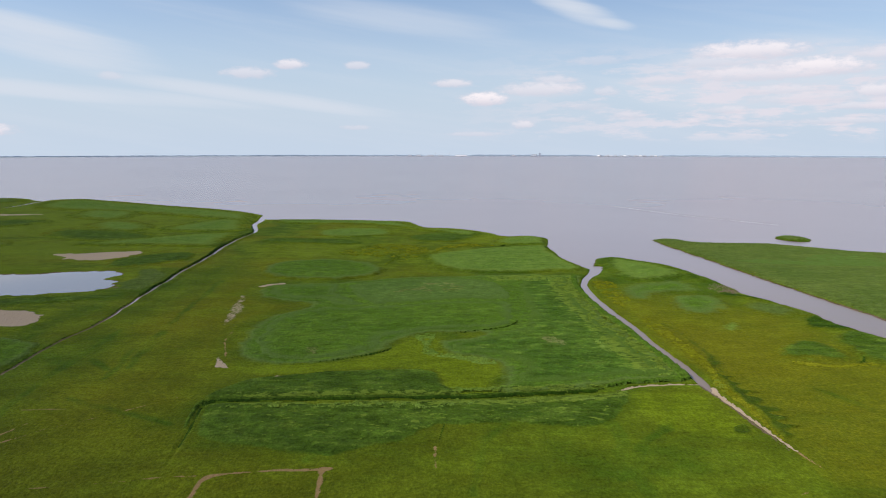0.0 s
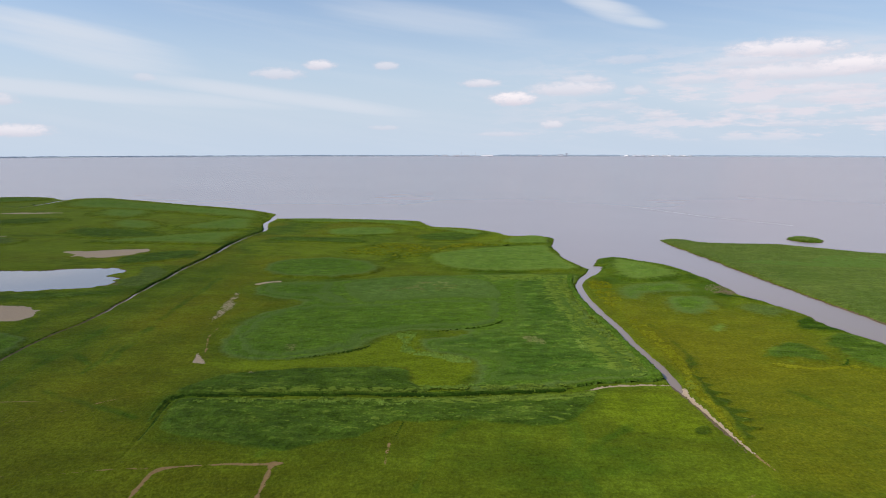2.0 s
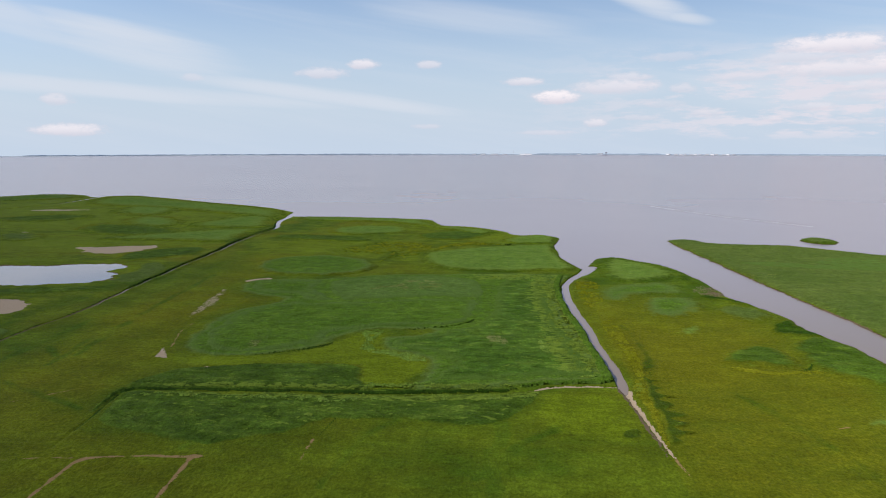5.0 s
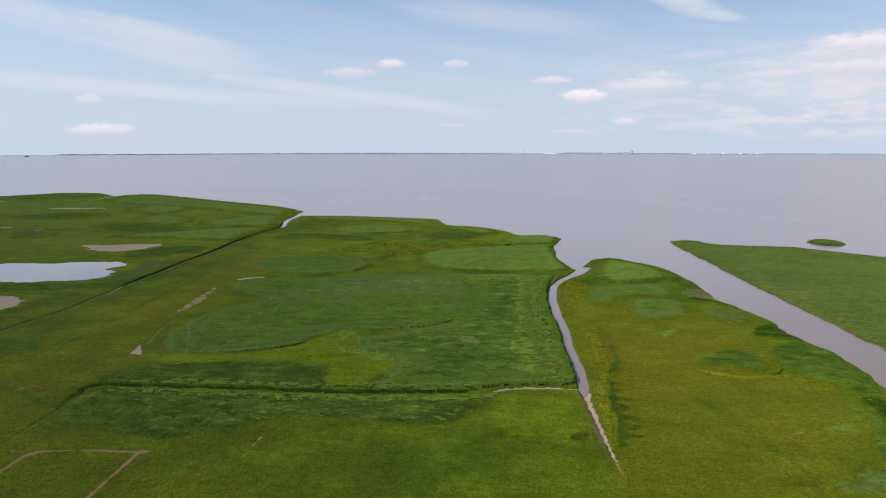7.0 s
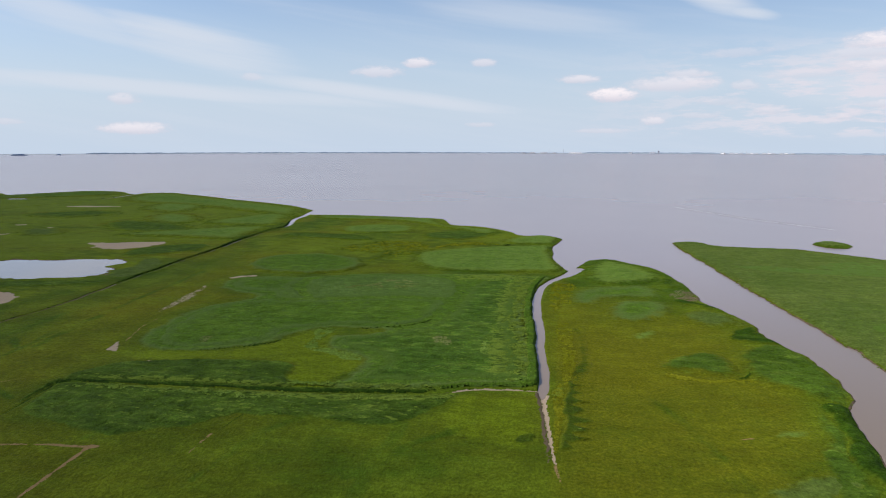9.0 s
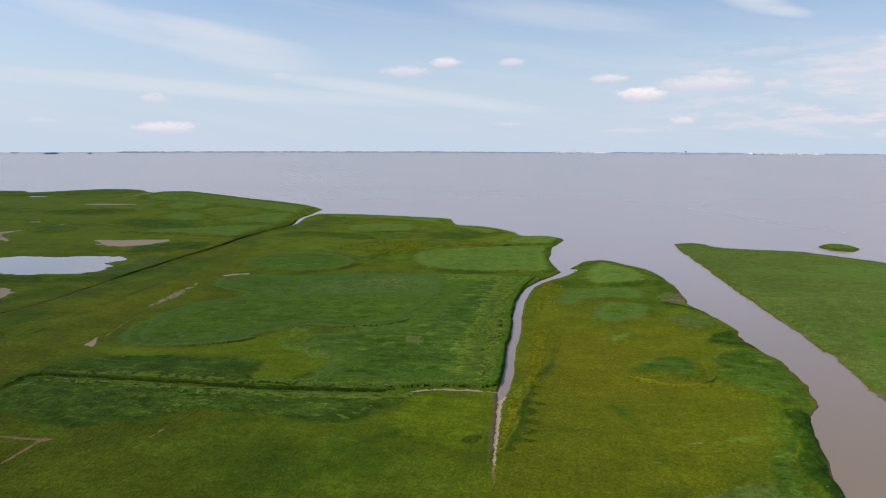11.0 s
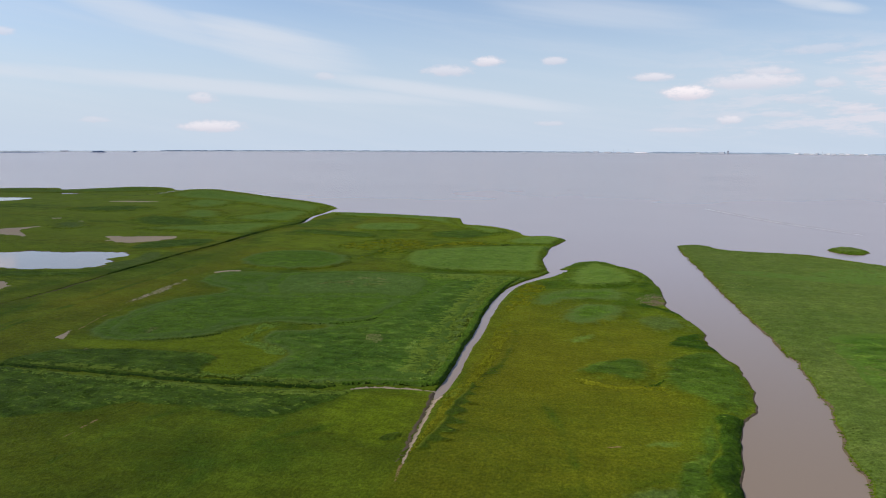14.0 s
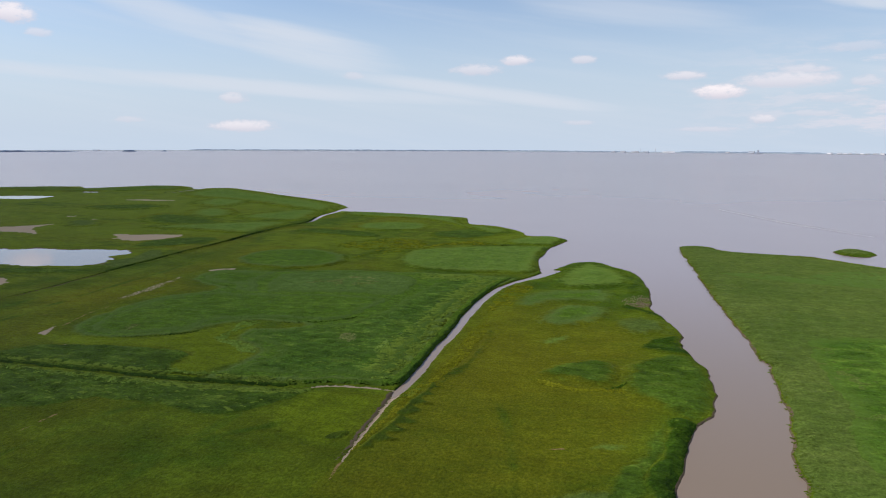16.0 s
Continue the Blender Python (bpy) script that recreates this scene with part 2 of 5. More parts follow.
def water_material(name, deep, shoal, rough, wave, height):
    m, t, b, where = material(name)
    long = wire(t, "ShaderNodeMapping", i0=where)
    long.inputs["Scale"].default_value = (0.0011, 0.0032, 1.0)
    long.inputs["Rotation"].default_value = (0, 0, 0.2)
    streak = grain(t, long.outputs[0], 1.0, 2.5, 0.5)
    wide = grain(t, where, 0.004, 3.0)
    far_reach = ramp(t, wire(t, "ShaderNodeSeparateXYZ", i0=where).outputs[1], 110.0, 420.0)
    # less brown silt far out, plus grazing sky reflection tinted into the colour
    col = blend(t, far_reach, (*deep, 1), (*shoal, 1))
    col = blend(t, calc(t, "MULTIPLY", ramp(t, calc(t, "ADD", streak, calc(t, "MULTIPLY", wide, 0.6)), 0.6, 1.05), 0.14), col, (*[v * 1.15 for v in shoal], 1))
    t.links.new(col, b.inputs["Base Color"])
    gloss = calc(t, "ADD", rough, calc(t, "MULTIPLY", ramp(t, wide, 0.35, 0.7), 0.015))
    t.links.new(gloss, b.inputs["Roughness"])
    b.inputs["IOR"].default_value = 1.33
    if height > 0:
        relief(t, b, grain(t, where, wave, 4.0, 0.6), 0.1, height)
    return m


def plain(name, colour, rough=0.7, vary=0.2, scale=0.5):
    m, t, b, where = material(name)
    n = grain(t, where, scale, 4.0)
    col = blend(t, n, (*[v * (1 - vary) for v in colour], 1), (*[min(1, v * (1 + vary)) for v in colour], 1))
    t.links.new(col, b.inputs["Base Color"])
    b.inputs["Roughness"].default_value = rough
    return m


TURF = ground_material()
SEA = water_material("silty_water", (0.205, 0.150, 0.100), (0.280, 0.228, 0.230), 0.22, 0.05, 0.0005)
STILL = water_material("still_water", (0.15, 0.13, 0.13), (0.16, 0.14, 0.14), 0.05, 0.6, 0.006)
YOUNG_EDGE = (0.078, 0.122, 0.025)
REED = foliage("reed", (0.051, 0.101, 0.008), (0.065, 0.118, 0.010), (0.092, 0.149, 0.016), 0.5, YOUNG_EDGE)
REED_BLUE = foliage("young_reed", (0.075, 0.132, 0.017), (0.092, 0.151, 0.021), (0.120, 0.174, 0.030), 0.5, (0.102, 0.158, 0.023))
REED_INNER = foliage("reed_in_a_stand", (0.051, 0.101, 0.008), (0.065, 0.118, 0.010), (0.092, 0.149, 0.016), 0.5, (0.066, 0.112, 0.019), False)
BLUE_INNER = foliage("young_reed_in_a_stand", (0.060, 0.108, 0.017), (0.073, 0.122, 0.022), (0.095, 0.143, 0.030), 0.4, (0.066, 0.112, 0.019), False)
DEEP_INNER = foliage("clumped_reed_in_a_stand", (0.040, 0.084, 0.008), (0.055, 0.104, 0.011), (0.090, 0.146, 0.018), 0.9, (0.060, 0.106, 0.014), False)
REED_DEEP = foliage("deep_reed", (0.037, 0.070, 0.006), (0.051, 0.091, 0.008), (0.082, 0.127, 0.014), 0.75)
# reed green darkened to carry the shade of bank faces and bed edges
REED_SHADE = foliage("reed_painted_shade", (0.016, 0.038, 0.003), (0.024, 0.052, 0.003), (0.040, 0.074, 0.005), 0.6)
SEDGE = foliage("sedge", (0.057, 0.090, 0.014), (0.072, 0.103, 0.018), (0.094, 0.122, 0.027), 0.35)
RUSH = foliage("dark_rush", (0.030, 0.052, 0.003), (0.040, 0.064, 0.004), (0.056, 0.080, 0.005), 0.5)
HERB = foliage("pale_herb", (0.095, 0.160, 0.020), (0.130, 0.200, 0.032), (0.175, 0.245, 0.050), 0.5)
GOLD = foliage("gold_herb", (0.110, 0.122, 0.005), (0.145, 0.152, 0.008), (0.185, 0.185, 0.016), 0.5)
GRASS = foliage("tussock_grass", (0.055, 0.082, 0.002), (0.078, 0.105, 0.002), (0.10, 0.120, 0.003))
FOAM = plain("foam", (0.38, 0.35, 0.34), 0.6)
# aerial haze is mixed into the base colours of far trees and land
HAZED_TREE = plain("hazed_wood", (0.23, 0.29, 0.37), 0.9, 0.12, 0.02)
HAZED_LAND = plain("hazed_land", (0.30, 0.34, 0.36), 0.9, 0.15, 0.01)
WHITE = plain("white_paint", (0.78, 0.79, 0.82), 0.5, 0.04)
PALE_WALL = plain("pale_cladding", (0.50, 0.52, 0.57), 0.6, 0.15, 0.05)
GREY_WALL = plain("grey_concrete", (0.42, 0.46, 0.53), 0.7, 0.1, 0.05)
ROOF = plain("roof_sheet", (0.34, 0.35, 0.38), 0.6, 0.1, 0.05)

# ---- plan ----
RNG = np.random.default_rng(7)


def field(x, y, size, seed):
    """Smooth value noise from -1 to 1 with patches of the given size in metres."""
    gx, gy = np.asarray(x, float) / size + 517.3, np.asarray(y, float) / size + 911.7
    ix, iy = np.floor(gx).astype(np.int64), np.floor(gy).astype(np.int64)
    fx, fy = gx - ix, gy - iy
    fx, fy = fx * fx * (3 - 2 * fx), fy * fy * (3 - 2 * fy)

    def corner(a, b):
        n = (a * 374761393 + b * 668265263 + seed * 974634777) & 0x7FFFFFFF
        n = ((n ^ (n >> 13)) * 1274126177) & 0x7FFFFFFF
        return ((n ^ (n >> 16)) & 0xFFFF) / 32767.5 - 1.0

    lo = corner(ix, iy) * (1 - fx) + corner(ix + 1, iy) * fx
    hi = corner(ix, iy + 1) * (1 - fx) + corner(ix + 1, iy + 1) * fx
    return lo * (1 - fy) + hi * fy


def rolling(x, y, size, seed, octaves=3):
    total, gain = 0.0, 1.0
    for k in range(octaves):
        total = total + gain * field(x, y, size / 2 ** k, seed + k)
        gain *= 0.5
    return total / 1.75


def step(v, lo, hi):
    u = np.clip((np.asarray(v, float) - lo) / (hi - lo), 0, 1)
    return u * u * (3 - 2 * u)


def curve(points, closed=False, cuts=3):
    """Catmull-Rom line through the points; further columns such as widths are carried along."""
    p = np.array(points, float)
    n = len(p)
    out = []
    for i in range(n if closed else n - 1):
        a, b, c, d = (p[(i + k) % n] if closed else p[min(max(i + k, 0), n - 1)] for k in (-1, 0, 1, 2))
        for k in range(cuts):
            u = k / cuts
            out.append(0.5 * (2 * b + (c - a) * u + (2 * a - 5 * b + 4 * c - d) * u * u + (3 * b - 3 * c + d - a) * u ** 3))
    if not closed:
        out.append(p[-1])
    return np.array(out)


def off_line(x, y, line, reach=None):
    """Distance to a line less half its width (third column): negative within it."""
    best = np.full(x.shape, 1e9)
    for a, b in zip(line[:-1], line[1:]):
        d = b[:2] - a[:2]
        u = np.clip(((x - a[0]) * d[0] + (y - a[1]) * d[1]) / (d @ d + 1e-9), 0, 1)
        r = np.hypot(x - a[0] - u * d[0], y - a[1] - u * d[1]) - 0.5 * (a[2] + u * (b[2] - a[2]))
        np.minimum(best, r, out=best)
    return best


def off_area(x, y, ring):
    """Signed distance to a closed outline: negative inside."""
    best = np.full(x.shape, 1e9)
    inside = np.zeros(x.shape, bool)
    for a, b in zip(ring, np.roll(ring, -1, axis=0)):
        d = b - a
        u = np.clip(((x - a[0]) * d[0] + (y - a[1]) * d[1]) / (d @ d + 1e-9), 0, 1)
        np.minimum(best, (x - a[0] - u * d[0]) ** 2 + (y - a[1] - u * d[1]) ** 2, out=best)
        if a[1] != b[1]:
            inside ^= ((a[1] > y) != (b[1] > y)) & (x < (b[0] - a[0]) * (y - a[1]) / (b[1] - a[1]) + a[0])
    return np.where(inside, -1, 1) * np.sqrt(best)


COAST_WEST = [(-2400, 500), (-1300, 640), (-900, 700), (-720, 745), (-660, 772), (-628, 794), (-590, 764), (-577, 800), (-543, 850), (-492, 842), (-455, 806),
              (-447, 826), (-419, 836), (-385, 815), (-335, 780), (-288, 745), (-235, 710), (-188, 672), (-160, 636)]
COAST_MID = [(-147, 596), (-125, 599), (-88, 596), (-57, 589), (-28, 580), (-20, 556), (-11, 537), (9, 531), (32, 508), (41, 485), (58, 484), (68, 474),
             (70, 461), (65, 440), (65, 415), (66, 390), (69, 366), (74, 352)]
TONGUE = [(80, 376), (84, 386), (94, 391), (104, 381), (114, 367), (119.5, 351), (123, 333), (124.4, 306), (125.8, 289), (130.4, 276), (134, 264.5), (136.2, 253), (135, 246.5), (138, 234),
          (141.2, 221), (142.8, 206), (143, 194), (141.4, 184), (137.6, 176), (136.2, 166), (135.2, 157), (134.6, 147), (132.8, 137), (130, 105), (120, 60), (100, 0), (90, -80)]
EAST_BANK = [(114, -80), (128, 0), (142, 60), (150, 110), (154.4, 150), (154.6, 162), (155.6, 178), (157, 190), (158, 206), (157.4, 222), (156, 238), (154, 256), (151.5, 280), (149.3, 304), (146, 338), (143.6, 368),
             (138.9, 420), (136.2, 464)]
EAST_SHORE = [(146, 472), (155, 468), (161, 456), (180, 451), (204, 448), (220, 435), (238, 417), (256, 407), (330, 380), (480, 340), (800, 300), (2400, 200)]
SEA_RING = np.vstack([curve(COAST_WEST), curve(COAST_MID), curve(TONGUE), curve(EAST_BANK), curve(EAST_SHORE), [(2600, 6000), (-2600, 6000)]])
ISLET = np.array([(232 + 11.0 * math.cos(a), 470 + 15 * math.sin(a)) for a in np.linspace(0, 2 * math.pi, 24, endpoint=False)])
CREEK = curve([(78, 358, 7), (74, 343, 6), (67.5, 328, 4.2), (62.5, 312, 3.0), (60.9, 291, 3.4), (62, 262, 3.4), (64, 236, 3.0), (65.3, 210, 2.7), (66.9, 190, 2.8),
               (67.2, 178, 3.0), (67.2, 169, 1.2), (68.4, 155, 0.7), (69.8, 141, 0.3), (70.6, 135.5, 0.0)])
CREEK[:, 2] *= 0.85
CROSS_DITCH = curve([(66.5, 176.5, 1.3), (55, 175.7, 1.0), (49, 174.7, 1.0), (45, 172.6, 0.9), (38, 170.4, 0.8), (30, 169, 0.9), (16, 167, 0.9), (2, 165.8, 0.8),
                     (-11, 165.4, 0.9), (-25, 165.2, 0.8), (-38, 164.4, 0.9), (-52, 163.7, 0.9), (-55.8, 162, 0.9), (-55.6, 156, 0.7), (-54.2, 146, 0.4), (-53.6, 138, 0.7), (-52.8, 129, 0.2)])
CROSS_DITCH[:, 2] *= 0.7
LONG_DITCH = curve([(-112, 60, 1.2), (-116, 130, 1.2), (-118.5, 190, 1.1), (-119, 206, 1.1), (-119.5, 218, 1.2), (-119.3, 230, 1.3), (-118.5, 238, 1.4), (-119, 252, 1.6), (-120.4, 265, 1.8), (-122.6, 281, 2.0), (-122.7, 291, 2.4),
                    (-124.5, 309, 2.6), (-125.8, 330, 2.7), (-128.2, 358, 2.8), (-129.2, 386, 3.0), (-132.6, 423, 3.2), (-134.6, 455, 2.6), (-134.2, 485, 2.6), (-134, 511, 3.6), (-141, 534, 5.0), (-147.4, 560, 6), (-150.5, 592, 7), (-155, 620, 8), (-158, 650, 10)])
LONG_DITCH[:, 0] += 0.3 * np.sin(LONG_DITCH[:, 1] / 7) + 0.2 * np.sin(LONG_DITCH[:, 1] / 3.3)
LONG_DITCH[:, 2] *= np.where(LONG_DITCH[:, 1] < 300, 0.55, 0.62)
FAR_DITCH = curve([(-470, 480, 2.5), (-456, 537, 3), (-452, 603, 3), (-443, 670, 4), (-438, 725, 5), (-448, 800, 7), (-452, 830, 8)])
FAR_DITCH[:, 2] *= 0.55
POND = curve([(-236, 325), (-208, 336), (-197, 335), (-180, 343), (-164, 347), (-152.5, 336), (-154, 326), (-146, 319), (-144, 306), (-147, 296), (-171, 289), (-190, 289), (-225, 296), (-245, 310)], True)
FAR_POND = curve([(-590, 625), (-548, 643), (-521, 643), (-512, 618), (-530, 602), (-580, 600)], True)
SMALL_POND = curve([(-552, 717), (-538, 722), (-521, 709), (-535, 705)], True)

# ---- ground: one sheet, fine where it is seen ----


def lay_out():
    u = np.concatenate([[-14, -9, -6, -4, -2.6, -1.8, -1.35, -1.1], np.linspace(-0.96, 0.52, 931), [0.6, 0.75, 1.0, 1.5, 2.5, 4, 7, 12]])
    rows = [-2200, -1200, -600, -300, -180] + list(range(-120, -40, 5)) + list(range(-40, 92, 2))
    y = 93.0
    while y < 900:
        rows.append(y)
        y += 0.0036 * y + 0.02
    rows = np.array(rows + [960, 1050])
    reach = np.maximum(rows, 85) + 110
    return 60 + u[None, :] * reach[:, None], np.repeat(rows[:, None], len(u), axis=1)


GX, GY = lay_out()
TURN_X = GX + 0.9 * field(GX, GY, 9, 3) + 0.35 * field(GX, GY, 2.6, 4)
TURN_Y = GY + 0.9 * field(GX, GY, 9, 5) + 0.35 * field(GX, GY, 2.6, 6)
SHORE = off_area(TURN_X, TURN_Y, SEA_RING)             # positive on land
SHORE = np.maximum(SHORE, -off_area(TURN_X, TURN_Y, ISLET))
SLIGHT_X, SLIGHT_Y = TURN_X * 0.35 + GX * 0.65, TURN_Y * 0.35 + GY * 0.65
SHALLOW = off_line(SLIGHT_X, SLIGHT_Y, CROSS_DITCH)
DITCH = np.minimum.reduce([off_line(SLIGHT_X, SLIGHT_Y, c) for c in (CREEK, LONG_DITCH, FAR_DITCH)])
POOL = np.minimum.reduce([off_area(TURN_X, TURN_Y, c) for c in (POND, FAR_POND, SMALL_POND)]) + 2.6 * field(GX, GY, 8, 8) + 1.8 * field(GX, GY, 3.4, 9)
WET = np.minimum.reduce([SHORE, DITCH, SHALLOW, POOL])
WATER_Z, POND_Z = -0.42, -0.20


def terrain():
    z = 0.10 * rolling(GX, GY, 26, 11) + 0.05 * rolling(GX, GY, 3.0, 15)
    levee = off_line(GX - 1.6, GY, LONG_DITCH[::2])
    z = z + 0.4 * (1 - step(np.abs(levee), 0.4, 2.4)) * step(GY, 270, 300) * (1 - step(GY, 500, 520))
    z = z + (-1.6 - z) * (1 - step(SHORE, -1.0, 1.1))
    deep = -0.52 - 0.63 * np.maximum(step(GY, 265, 300), step(GX, 0, 40))
    deep = deep + (-0.39 - deep) * (GX > 55) * (GX < 85) * (1 - step(GY, 170, 181))
    z = z + (deep - z) * (1 - step(DITCH, -0.4, 0.5))
    bed_z = np.where(GX > 62, -0.5, -0.39)
    z = np.minimum(z, z + (bed_z - z) * (1 - step(SHALLOW, -0.3, 0.35)))
    z = z + (-0.6 - z) * (1 - step(POOL, -2.0, 1.2))
    return z


GZ = terrain()

